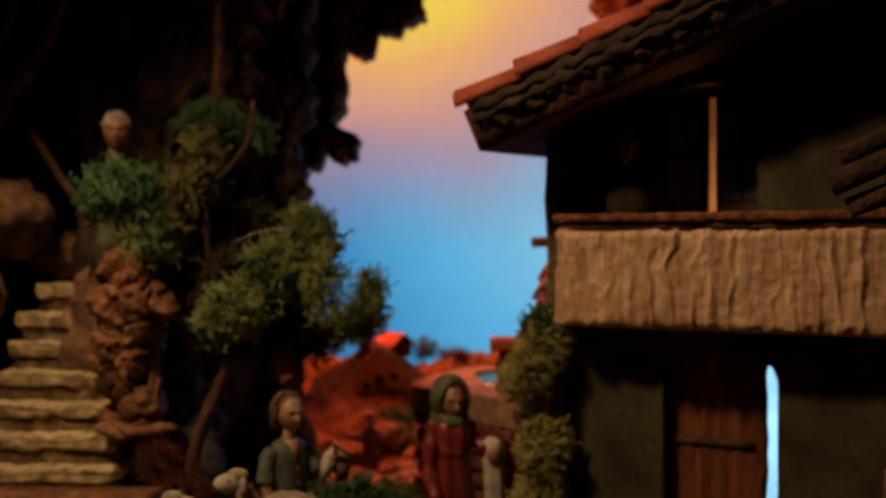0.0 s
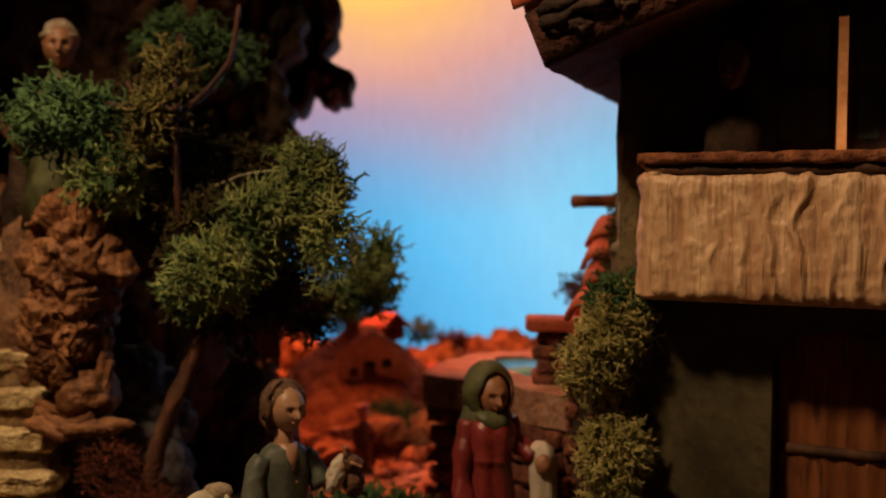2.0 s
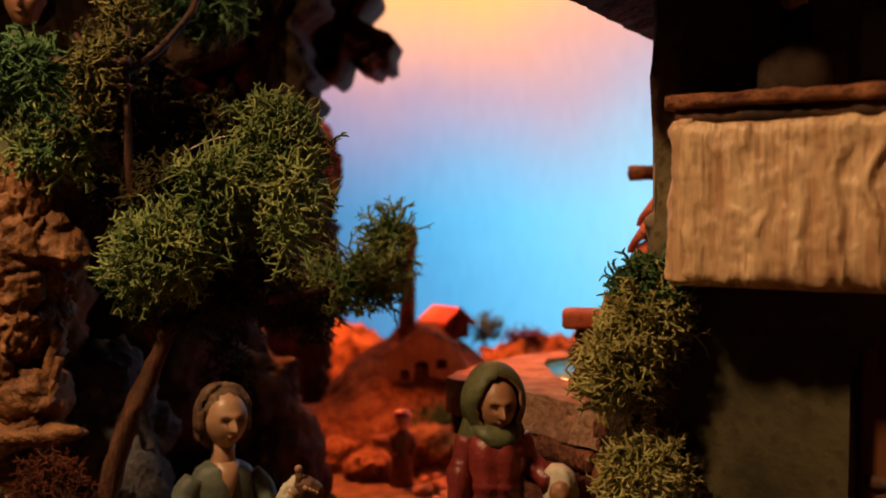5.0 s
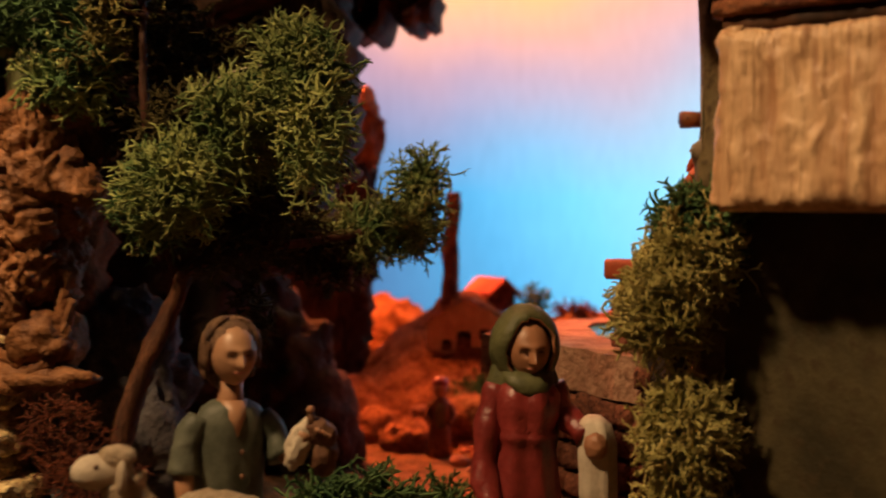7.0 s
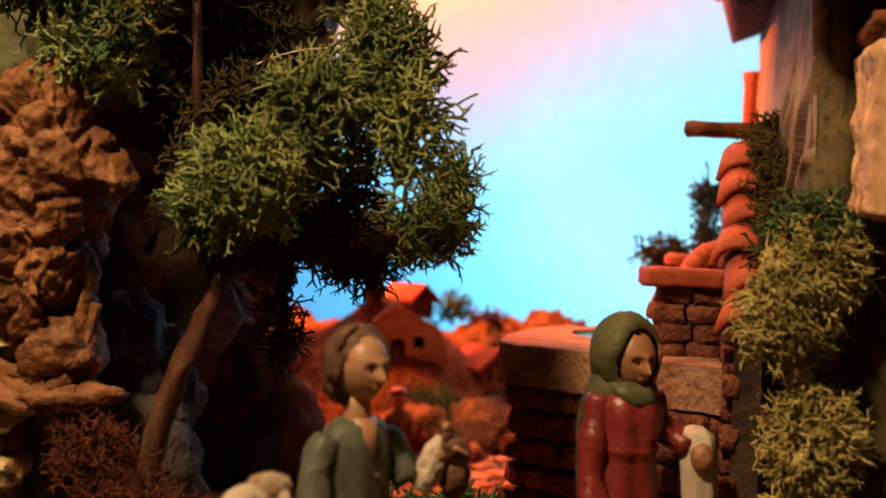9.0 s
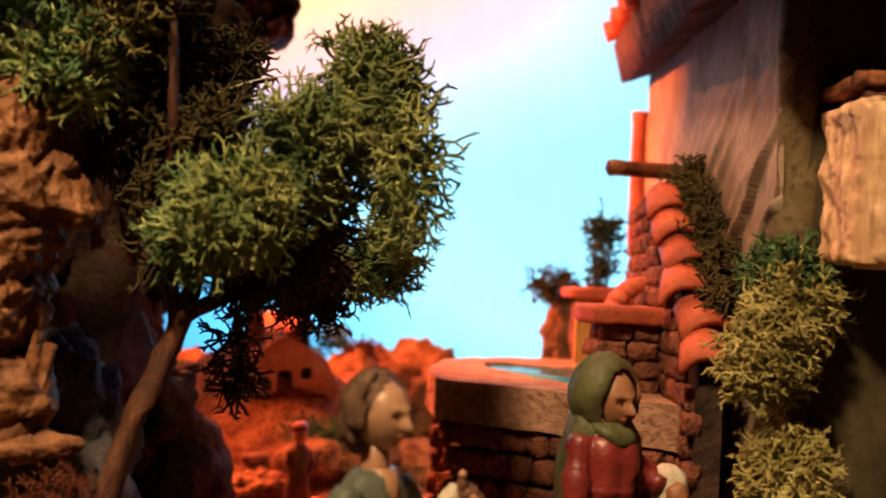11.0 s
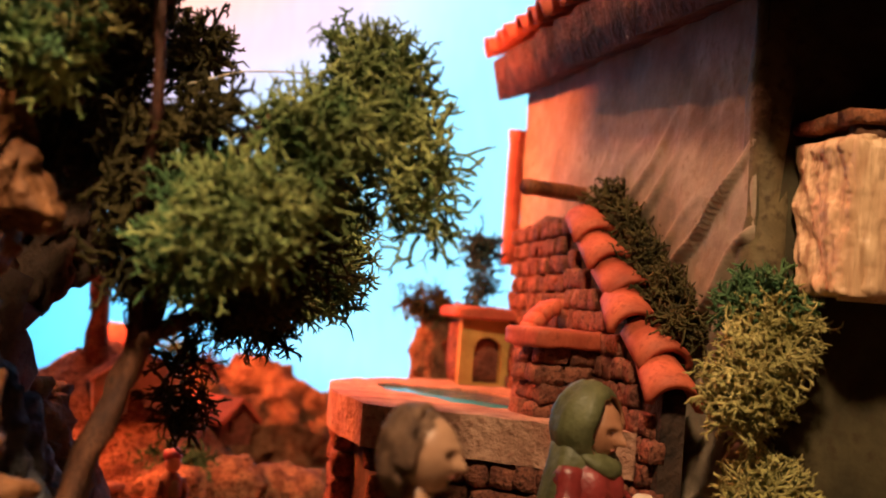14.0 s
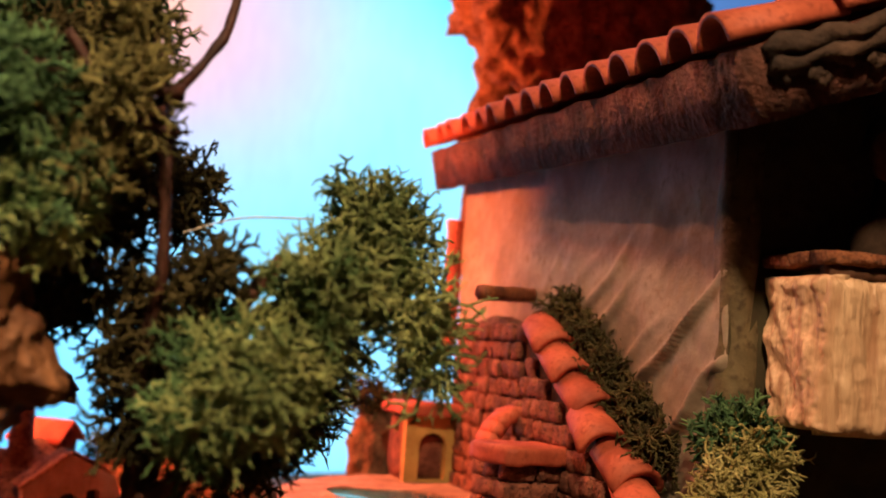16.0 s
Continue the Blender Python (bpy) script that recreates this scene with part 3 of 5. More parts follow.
def house():
    top = empty("house", (0.12, 0.50, BASE))
    bpy.context.view_layer.update()

    def P(name, bm, material, label="", smooth=True, parent=None):
        ob = part(name, bm, material, parent or top, label, smooth)
        if not parent:
            ob.matrix_parent_inverse = Matrix.Translation((-0.12, -0.50, -BASE))
        return ob

    door = arch_loop(0.052, 0.099, BASE + 0.001, 0.160, 0.012)
    window = arch_loop(0.050, 0.091, 0.172, 0.268, 0.014)
    L = 0.20
    outer = [(0.0, BASE), (L, BASE), (L, roof_z(fpt(L, 0)) - 0.018), (0.0, roof_z(fpt(0, 0)) - 0.018)]
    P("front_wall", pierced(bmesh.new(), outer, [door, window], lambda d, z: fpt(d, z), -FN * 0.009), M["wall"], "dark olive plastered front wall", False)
    # side wall with dragged plaster folds
    SL = (C1 - C0).length
    zt = roof_z(C0) - 0.013

    def folds(a, b, p):
        k = noise.noise(Vector((a * 70 - b * 26, b * 12, 3.0)))
        near = max(0.0, min(1.0, (0.62 * SL - a) / (0.28 * SL))) * max(0.0, min(1.0, (0.86 * (zt - BASE) - b) / 0.03))
        w = a + 1.25 * b + 0.007 * noise.noise(Vector((a, b, 1)) * 38)
        crease = max(0.0, math.sin(w * math.pi / 0.0085)) ** 1.3 * max(0.0, min(1.0, 0.45 + 1.4 * noise.noise(Vector((w * 60, b * 16, 5)))))
        return 0.0011 * fr(Vector((a, b, 0)) * 40, 4) + 0.0004 * max(0.0, k) + 0.0034 * near * crease

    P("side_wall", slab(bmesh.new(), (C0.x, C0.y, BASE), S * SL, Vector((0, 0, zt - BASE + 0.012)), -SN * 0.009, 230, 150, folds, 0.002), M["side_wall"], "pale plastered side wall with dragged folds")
    # rounded corner post of plaster
    bm = bmesh.new()
    tube(bm, [C0 - SN * 0.004 - FN * 0.0035 + Vector((0, 0, BASE + k * 0.0165)) for k in range(13)], [0.0062 + 0.0008 * math.sin(k * 2.1) for k in range(13)], 16, 0, 0.3, 5)
    P("corner_post", bm, M["corner"], "rounded olive plaster corner")
    P("inner_wall", slab(bmesh.new(), fpt(0.01, BASE, -0.075), F * 0.18, Vector((0, 0, 0.108)), -FN * 0.004, 6, 6), M["whitewash"], "pale inner wall lit by a lamp", False)
    bw = lambda d, z: Vector((C1.x + F.x * d, C1.y + F.y * d, z))
    P("back_wall", pierced(bmesh.new(), [(0.01, BASE), (L, BASE), (L, 0.325), (0.01, 0.268)], [], bw, Vector((0.003, 0.008, 0))), M["wall"], smooth=False)
    P("east_wall", slab(bmesh.new(), fpt(L, BASE), S * SL, Vector((0, 0, 0.22)), SN * -0.008, 4, 4), M["wall"], smooth=False)
    P("upper_floor", slab(bmesh.new(), fpt(0.01, 0.168, -0.01), F * 0.185, S * 0.19, Vector((0, 0, -0.006)), 4, 4), M["wood_dark"], smooth=False)
    P("upper_wall", slab(bmesh.new(), fpt(0.01, 0.170, -0.06), F * 0.18, Vector((0, 0, 0.10)), -FN * 0.004, 6, 6), M["stucco"], "pale upstairs wall in lamplight", False)
    # door leaf, ajar
    dl = P("door_leaf", slab(bmesh.new(), fpt(0.0515, BASE, -0.008), F * 0.0408 - FN * 0.001, Vector((0, 0, 0.1035)), -FN * 0.003, 24, 16, lambda a, b, p: 0.0006 * math.sin(a * 900) + 0.0005 * fr(p * 160), 0.001), M["door"], "worn orange-brown wooden door standing ajar")
    for v in dl.data.vertices:
        along = (v.co - fpt(0.0515, 0)).dot(F)
        if along > 0.038:
            v.co += F * (0.0016 * fr(Vector((v.co.z * 190, 0, 1)), 4))
    part("door_bar", slab(bmesh.new(), fpt(0.053, BASE + 0.06, -0.0065), F * 0.035, Vector((0, 0, 0.0035)), -FN * 0.002, 6, 2, None, 0.001), M["wood_dark"], dl)
    # window: two leaves of small panes, one edge catching lamplight
    w = empty("window")
    w.parent = top
    w.matrix_parent_inverse = Matrix.Translation((-0.12, -0.50, -BASE))
    for d, wd in ((0.0475, 0.0208), (0.0716, 0.0215)):
        leaf = part("window_leaf", slab(bmesh.new(), fpt(d, 0.1725, -0.0096), F * wd, Vector((0, 0, 0.099)), -FN * 0.003, 6, 10, lambda a, b, p: 0.0004 * fr(p * 200), 0.0008), M["wood_dark"], w)
        for i in range(2):
            for j in range(4):
                part("pane", slab(bmesh.new(), fpt(d + 0.0035 + i * 0.0085, 0.1775 + j * 0.0215, -0.0086), F * 0.0064, Vector((0, 0, 0.0165)), -FN * 0.0008, 1, 1), M["glass"], leaf, smooth=False)
    # roof board of cork, rough at its edges
    bm = bmesh.new()
    EL, RL = (E1 - E0).length, 0.21

    def ragged(a, b, p):
        return 0.0012 * fr(p * 120, 4)

    o = E0 - RN * 0.002
    slab(bm, o, EV * EL, RU * RL, -RN * 0.018, 60, 40, ragged, 0.0)
    for v in bm.verts:
        k = fr(v.co * 95, 4) * 0.0020
        v.co += EV * k * (1 if (v.co - E0).dot(EV) < 0.004 or (v.co - E0).dot(EV) > EL - 0.004 else 0.2) + Vector((0, 0, 0.5 * k)) - RU * (k if (v.co - E0).dot(RU) < 0.004 else 0)
    board = P("roof_board", bm, M["eave_cork"], "thick cork board under the tiles")
    # twisted bark edging along the gable
    bm = bmesh.new()
    for j in range(2):
        tube(bm, [E0 + RU * (0.004 + k * 0.004) - RN * (0.004 + 0.004 * j) - EV * 0.0015 + Vector((0, 0, 0.001 * math.sin(k * 1.9 + j * 2))) for k in range(50)], [0.0019 + 0.0008 * abs(math.sin(k * 0.95 + j)) for k in range(50)], 9, 0, 0.9, j)
    part("bark_edging", bm, M["cork_dark"], board)
    for k in range(26):
        bmx = bmesh.new()
        blob(bmx, E0 + RU * (0.008 + k * 0.0078) - RN * (0.0095 + 0.003 * (k % 2)) - EV * 0.0008, (0.0038, 0.0016, 0.0024), 3, 0.3, 420, k, 0, None, 0.4, None, 0.7)
        part("bark_chip", bmx, M["cork_dark"], board)
    # tiles
    n_col, n_row, tl = 15, 7, 0.0335
    me = bpy.data.meshes.new("roof_tile")
    bm = bmesh.new()
    half_tile(bm, Matrix.Identity(4), tl, 0.0082, 0.0068, 0.0014, 10)
    bm.to_mesh(me)
    bm.free()
    me.materials.append(M["terracotta"])
    me.shade_smooth()
    rng = random.Random(3)
    roof = Matrix(((RU.x, EV.x, RN.x), (RU.y, EV.y, RN.y), (RU.z, EV.z, RN.z))).to_4x4()
    for i in range(n_col):
        for j in range(n_row):
            ob = new("roof_tile", me)
            ob.parent = board
            at = E0 + EV * (0.0075 + i * (EL - 0.015) / (n_col - 1)) + RU * (j * 0.0295 - 0.002 + rng.uniform(-0.001, 0.001)) + RN * (0.0006 + 0.0006 * (j % 2))
            m = Matrix.Translation(at) @ roof @ pose(0, 0, 0, 0, 1.6, rng.uniform(-2.5, 2.5))
            ob.matrix_local = Matrix.Translation((0, 0, 0)) @ m
    # balcony
    bal = empty("balcony")
    bal.parent = top
    bal.matrix_parent_inverse = Matrix.Translation((-0.12, -0.50, -BASE))
    lo, hi = 0.168, 0.2085

    def drag(a, b, p):
        k = noise.noise(Vector((a * 125 + 0.45 * noise.noise(Vector((a * 30, b * 90, 0))), b * 13, 1.0)))
        k2 = noise.noise(Vector((a * 330, b * 30, 4.0)))
        soft = 0.35 + 0.65 * max(0.0, min(1.0, 0.5 + 1.4 * noise.noise(Vector((a * 28, b * 34, 9.0)))))
        lip = math.exp(-(min(b, hi - lo - b) / 0.004) ** 2)
        return 0.0019 * max(0.0, 1 - 4.5 * abs(k)) * soft + 0.0005 * k2 * soft + 0.0010 * fr(Vector((a * 40, b * 50, 2)), 3) + 0.0012 * lip * fr(Vector((a * 190, b * 150, 7)), 3) + 0.0003 * fr(p * 330, 2)

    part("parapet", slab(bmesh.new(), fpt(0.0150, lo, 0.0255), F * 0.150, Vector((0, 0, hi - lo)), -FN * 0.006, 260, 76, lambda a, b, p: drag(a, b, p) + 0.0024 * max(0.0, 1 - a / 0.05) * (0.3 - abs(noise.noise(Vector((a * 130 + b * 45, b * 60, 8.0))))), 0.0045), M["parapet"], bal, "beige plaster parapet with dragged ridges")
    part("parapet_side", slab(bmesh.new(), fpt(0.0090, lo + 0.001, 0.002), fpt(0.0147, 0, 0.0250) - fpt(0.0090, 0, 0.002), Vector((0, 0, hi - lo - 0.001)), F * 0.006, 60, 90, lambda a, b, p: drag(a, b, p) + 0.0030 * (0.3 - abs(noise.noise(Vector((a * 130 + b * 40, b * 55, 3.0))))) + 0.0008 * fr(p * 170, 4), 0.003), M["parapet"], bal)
    part("balcony_floor", slab(bmesh.new(), fpt(0.021, lo + 0.004, 0.001), F * 0.143, FN * 0.0185, Vector((0, 0, -0.003)), 6, 3), M["wood_dark"], bal, smooth=False)
    rough_wood = lambda a, b, p: 0.0011 * fr(p * 210, 4) + 0.0004 * fr(p * 600, 2)
    bm = bmesh.new()
    slab(bm, fpt(0.0135, hi + 0.0022, 0.0268), F * 0.152, Vector((0, 0, 0.0036)), -FN * 0.0095, 150, 5, rough_wood, 0.001)
    slab(bm, fpt(0.0080, hi + 0.0022, 0.0005), fpt(0.0125, 0, 0.0170) - fpt(0.0080, 0, 0.0005), Vector((0, 0, 0.0036)), F * 0.0085, 20, 5, rough_wood, 0.001)
    for v in bm.verts:
        v.co.z += 0.0006 * fr(v.co * 130, 3)
    part("rail", bm, M["rail"], bal, "rough dark brown wooden rail")
    # recessed dark strip added as the shade in the gap beneath the rail
    part("rail_bed", slab(bmesh.new(), fpt(0.0158, hi - 0.0012, 0.0245), F * 0.149, Vector((0, 0, 0.0036)), -FN * 0.0055, 20, 2, None, 0.0), M["wood_dark"], bal)
    return tagged(top, "model house with plaster balcony and terracotta roof", "model house")


house()

# ---- rocks, stairs and walls ----


def flaky(bm, c, r, sub, seed):
    """A lump of torn cork: broad tilted flakes, stepped edges and a few deep pits."""
    got = bmesh.ops.create_icosphere(bm, subdivisions=sub, radius=1.0)["verts"]
    mean = (r[0] + r[1] + r[2]) / 3
    s = Vector((seed * 1.3, -seed * 2.1, seed * 0.7))
    for v in got:
        q = v.co.copy()
        u = Vector((q.x * r[0], q.y * r[1], q.z * r[2])) / mean
        bend = u + 0.30 * noise.noise_vector(u * 1.3 + s)
        strata = bend.z * 2.6 + 0.9 * bend.x + 0.8 * noise.noise(bend * 1.6 - s)
        step = strata - math.floor(strata)
        d = 0.15 * noise.noise(bend * 1.2 + s) + 0.05 * (step ** 3 - 0.3) + 0.27 * facets(Vector((bend.x * 1.7, bend.y * 1.7, bend.z * 1.2)) + s) + 0.05 * facets(bend * 3.3 - s)
        pit = noise.noise(bend * 2.3 + s * 2)
        d -= 0.30 * max(0.0, pit - 0.28)
        d += 0.045 * fr(u * 7 + s, 4) + 0.035 * (0.3 - abs(noise.noise(u * 9 - s)))
        v.co = (u + q * d) * mean + Vector(c)


def rock(name, pieces, material, label, category="rock", base=None):
    """A rock of cork bark, one lump or several that hold together. pieces: centre, radii, fineness, seed."""
    lumps = []
    for c, r, sub, seed in pieces:
        bm = bmesh.new()
        if material == "cork_light":
            flaky(bm, c, r, sub, seed)
        else:
            blob(bm, c, r, sub, 0.16, 1.0 / (0.75 * min(r)), seed, 0, None, 0.14, None, 0.30)
        lumps.append(bm)
    if len(lumps) == 1:
        return tagged(finish(name, lumps[0], M[material]), label, category, "rocks of the landscape")
    top = empty(name)
    for bm in lumps:
        part("lump", bm, M[material], top)
    return tagged(top, label, category, "rocks of the landscape")


def bark(name, c, size, seed, material, label, lean=0.0, rz=0.0, sub=84, rough=0.55):
    """A slab of cork bark: deep vertical cracks and ragged edges."""
    bm = bmesh.new()
    w, d, h = size
    m = pose(*c, 0, lean, rz)

    def cracks(a, b, p):
        q = Vector((a * 1.0, b * 0.32, seed))
        return d * rough * (fr(q * 42, 5, 0.8) * 0.8 + (0.45 - abs(noise.noise(q * 75))) * 0.7 + 0.25 * fr(Vector((a, b, seed)) * 160, 3) + 0.55 * facets(Vector((a * 60, b * 26, seed * 3))) + 0.35 * facets(Vector((a * 150, b * 90, seed))))

    slab(bm, (-w / 2, -d / 2, -h / 2), (w, 0, 0), (0, 0, h), (0, d, 0), int(sub * max(1, w / h)), sub, cracks, 0.0)
    for v in bm.verts:
        x, y, z = v.co
        s = Vector((seed, 0, z * 34))
        e = abs(x) / (w / 2)
        v.co.x += (0.11 * w * fr(s, 4) + 0.08 * w * noise.noise(Vector((seed * 2, z * 110, 1)))) * e ** 3
        v.co.z += 0.10 * h * fr(Vector((x * 45, seed, 2)), 4) * (abs(z) / (h / 2)) ** 3
        v.co.y += 0.15 * d * fr(Vector((x, z, seed)) * 60, 3)
        v.co = m @ v.co
    return tagged(finish(name, bm, M[material]), label, "cork bark", "bark slabs of the cliff")


bark("bark_cliff", (-0.117, 0.690, 0.352), (0.10, 0.03, 0.20), 1.0, "cork_dark", "dark cork bark cliff with deep vertical cracks", -6)
bark("bark_cliff", (-0.068, 0.70, 0.395), (0.075, 0.03, 0.13), 2.0, "cork_dark", "dark cork bark cliff with deep vertical cracks", -22)
bark("bark_cliff", (-0.121, 0.668, 0.276), (0.055, 0.025, 0.12), 3.0, "grey_rock", "grey bark hanging over the gap", -4)
bark("bark_cliff", (-0.200, 0.660, 0.30), (0.15, 0.04, 0.34), 4.0, "cork_mid", "brown cork bark wall behind the stairs", 0)
bark("bark_cliff", (-0.320, 0.630, 0.28), (0.18, 0.04, 0.40), 5.0, "cork_mid", "dark cork bark wall behind the stairs", 0, 12)
bark("bark_cliff", (-0.420, 0.50, 0.25), (0.24, 0.04, 0.40), 6.0, "cork_dark", "dark cork bark wall beside the stairs", 0, 65)
bark("bark_cliff", (-0.185, 0.600, 0.345), (0.16, 0.03, 0.20), 7.0, "cork_mid", "dark cork bark overhang above the stairs", 4)
bark("bark_cliff", (-0.120, 0.630, 0.245), (0.080, 0.03, 0.19), 8.0, "cork_dark", "dark cork bark overhanging the gap", 2)
rock("cliff_foot", [((-0.155, 0.60, 0.14), (0.045, 0.03, 0.06), 4, 3), ((-0.165, 0.575, 0.20), (0.03, 0.025, 0.05), 4, 5)], "cork_dark", "dark cork rock at the cliff's foot")
rock("cork_rock", [((-0.145, 0.503, 0.177), (0.017, 0.016, 0.029), 6, 11), ((-0.150, 0.500, 0.150), (0.014, 0.013, 0.022), 6, 14), ((-0.143, 0.506, 0.149), (0.011, 0.011, 0.016), 5, 17)], "cork_light", "light brown cork rock beside the stairs")
rock("cork_rock", [((-0.141, 0.501, 0.128), (0.012, 0.012, 0.011), 4, 21), ((-0.137, 0.497, 0.117), (0.014, 0.012, 0.004), 4, 22)], "cork_light", "curled cork piece beside the stairs")
rock("cork_rock", [((-0.195, 0.585, 0.196), (0.030, 0.02, 0.014), 4, 31), ((-0.172, 0.575, 0.190), (0.018, 0.015, 0.011), 4, 33)], "cork_light", "pale brown rock behind the top step")
rock("cork_rock", [((-0.226, 0.555, 0.215), (0.024, 0.02, 0.020), 4, 35)], "cork", "brown cork lump above the stairs")
rock("cork_rock", [((-0.238, 0.53, 0.178), (0.020, 0.02, 0.022), 4, 36)], "cork", "brown cork lump above the stairs")
rock("grey_boulder", [((-0.133, 0.540, 0.098), (0.022, 0.022, 0.042), 5, 41), ((-0.138, 0.53, 0.085), (0.03, 0.02, 0.035), 4, 42)], "grey_rock", "blue-grey boulder behind the leaning trunk")
# one rock in two colours: dark for its shaded body, lighter for its lamplit peak
rock("rock_tower", [((-0.118, 0.757, 0.145), (0.022, 0.02, 0.085), 5, 51)], "cork_dark", "tall rock tower beyond the trees, coloured dark for shade")
rock("tower_peak", [((-0.108, 0.755, 0.214), (0.016, 0.013, 0.024), 4, 52)], "earth", "red peak of the rock tower, coloured lighter as if lamplit")
rock("dark_boulder", [((-0.118, 0.635, 0.098), (0.032, 0.022, 0.044), 5, 55), ((-0.092, 0.630, 0.078), (0.020, 0.02, 0.026), 4, 56)], "cork_dark", "dark brown boulder below the overhang")
rock("flat_stone", [((-0.066, 0.438, 0.068), (0.024, 0.020, 0.0085), 4, 57)], "cork_mid", "flat brown stone under the shepherd")
rock("red_crag", [((0.136, 0.670, 0.365), (0.040, 0.03, 0.06), 5, 61), ((0.20, 0.67, 0.37), (0.055, 0.03, 0.07), 5, 63), ((0.150, 0.70, 0.27), (0.02, 0.012, 0.09), 4, 62)], "earth", "red crag rising behind the tiled roof")
rock("far_rock", [((0.084, 0.695, 0.134), (0.012, 0.011, 0.026), 4, 71), ((0.098, 0.70, 0.138), (0.014, 0.010, 0.024), 4, 72)], "cork", "brown rock behind the pond")
rock("far_rock", [((0.006, 0.80, 0.097), (0.020, 0.015, 0.023), 4, 74)], "cork", "dark rust mound on the skyline")


for k, (x, y, r) in enumerate(((-0.034, 0.690, 0.013), (-0.008, 0.700, 0.016), (0.018, 0.706, 0.018), (-0.060, 0.672, 0.011), (-0.080, 0.690, 0.014), (-0.098, 0.715, 0.016), (-0.016, 0.668, 0.008))):
    rock("hill_rock", [((x, y, height(x, y) + r * 0.25), (r * 1.15, r, r * 0.85), 4, 90 + k)], "earth", "rust-orange rock on the hillside")


rock("far_ridge", [((0.040, 0.83, 0.082), (0.070, 0.03, 0.036), 5, 75), ((-0.14, 0.86, 0.085), (0.09, 0.03, 0.04), 5, 76)], "earth", "low rust ridge along the horizon")


def hill_post():
    bm = bmesh.new()
    tube(bm, [(-0.0545 + 0.0006 * math.sin(k), 0.752, 0.112 + k * 0.008) for k in range(10)], [0.0048 - 0.0001 * k for k in range(10)], 9, 0, 0.5, 3)
    return tagged(finish("wooden_post", bm, M["earth"]), "thick reddish wooden post on the hilltop", "post")


hill_post()


def roots():
    for k, (ctrl, r) in enumerate((
        ([(-0.245, 0.548, 0.240), (-0.228, 0.550, 0.268), (-0.207, 0.555, 0.303), (-0.196, 0.560, 0.335)], 0.0042),
        ([(-0.238, 0.552, 0.262), (-0.231, 0.556, 0.300), (-0.216, 0.560, 0.340)], 0.0028),
        ([(-0.121, 0.575, 0.262), (-0.118, 0.565, 0.292), (-0.119, 0.570, 0.330)], 0.0030),
        ([(-0.158, 0.560, 0.205), (-0.186, 0.556, 0.222), (-0.215, 0.560, 0.262)], 0.0026),
        ([(-0.157, 0.502, 0.123), (-0.145, 0.496, 0.121), (-0.137, 0.497, 0.127), (-0.135, 0.501, 0.143)], 0.0030),
        ([(-0.157, 0.498, 0.121), (-0.144, 0.491, 0.118), (-0.1345, 0.494, 0.124), (-0.1315, 0.499, 0.140)], 0.0022),
        ([(-0.158, 0.496, 0.118), (-0.145, 0.489, 0.115), (-0.1335, 0.490, 0.119)], 0.0028),
    )):
        bm = bmesh.new()
        p = curve_pts(ctrl, 10)
        tube(bm, p, [r * (1.1 - 0.5 * i / len(p)) for i in range(len(p))], 12, 0, 0.7, k)
        tagged(finish("root", bm, M["cork_light"] if k > 3 else M["cork"]), "twisted brown root across the cork rocks", "root", "roots on the rocks")


roots()


def stairs():
    top = empty("staircase", (-0.19, 0.52, 0.07))
    xs = [(-0.207, -0.173), (-0.214, -0.171), (-0.214, -0.157), (-0.218, -0.157), (-0.228, -0.154), (-0.236, -0.152), (-0.245, -0.150), (-0.25, -0.144)]
    for i, (a, b) in enumerate(xs):
        z, y = 0.1815 - 0.0137 * i, 0.545 - 0.0088 * i
        bm = bmesh.new()
        block(bm, ((a + b) / 2, y + 0.014, z - 0.0033), (b - a, 0.030, 0.0068), 0, 18, 0.0016, i + 1, 0, 0, 210)
        ob = part("tread", bm, M["stair"], top)
        ob.matrix_parent_inverse = Matrix.Translation((0.19, -0.52, -0.07))
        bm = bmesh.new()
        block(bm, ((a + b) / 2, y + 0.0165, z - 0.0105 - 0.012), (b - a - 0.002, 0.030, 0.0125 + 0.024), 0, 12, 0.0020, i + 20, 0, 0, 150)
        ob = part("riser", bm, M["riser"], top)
        ob.matrix_parent_inverse = Matrix.Translation((0.19, -0.52, -0.07))
    return tagged(top, "steep flight of worn cream plaster steps", "stairs")


stairs()


def low_ledge():
    bm = bmesh.new()
    slab(bm, (-0.26, 0.405, 0.058), (0.150, -0.004, 0), (0, 0, 0.050), (0.002, 0.016, 0), 60, 20, lambda a, b, p: 0.003 * fr(p * 60, 4), 0.004)
    return tagged(finish("low_wall", bm, M["cork_light"]), "low rough terracotta-brown wall before the stairs", "low wall")


low_ledge()

# ---- pond, pillar and the wing wall ----
WING0, WING1 = Vector((0.0375, 0.491, 0.1365)), Vector((0.0625, 0.568, 0.1915))


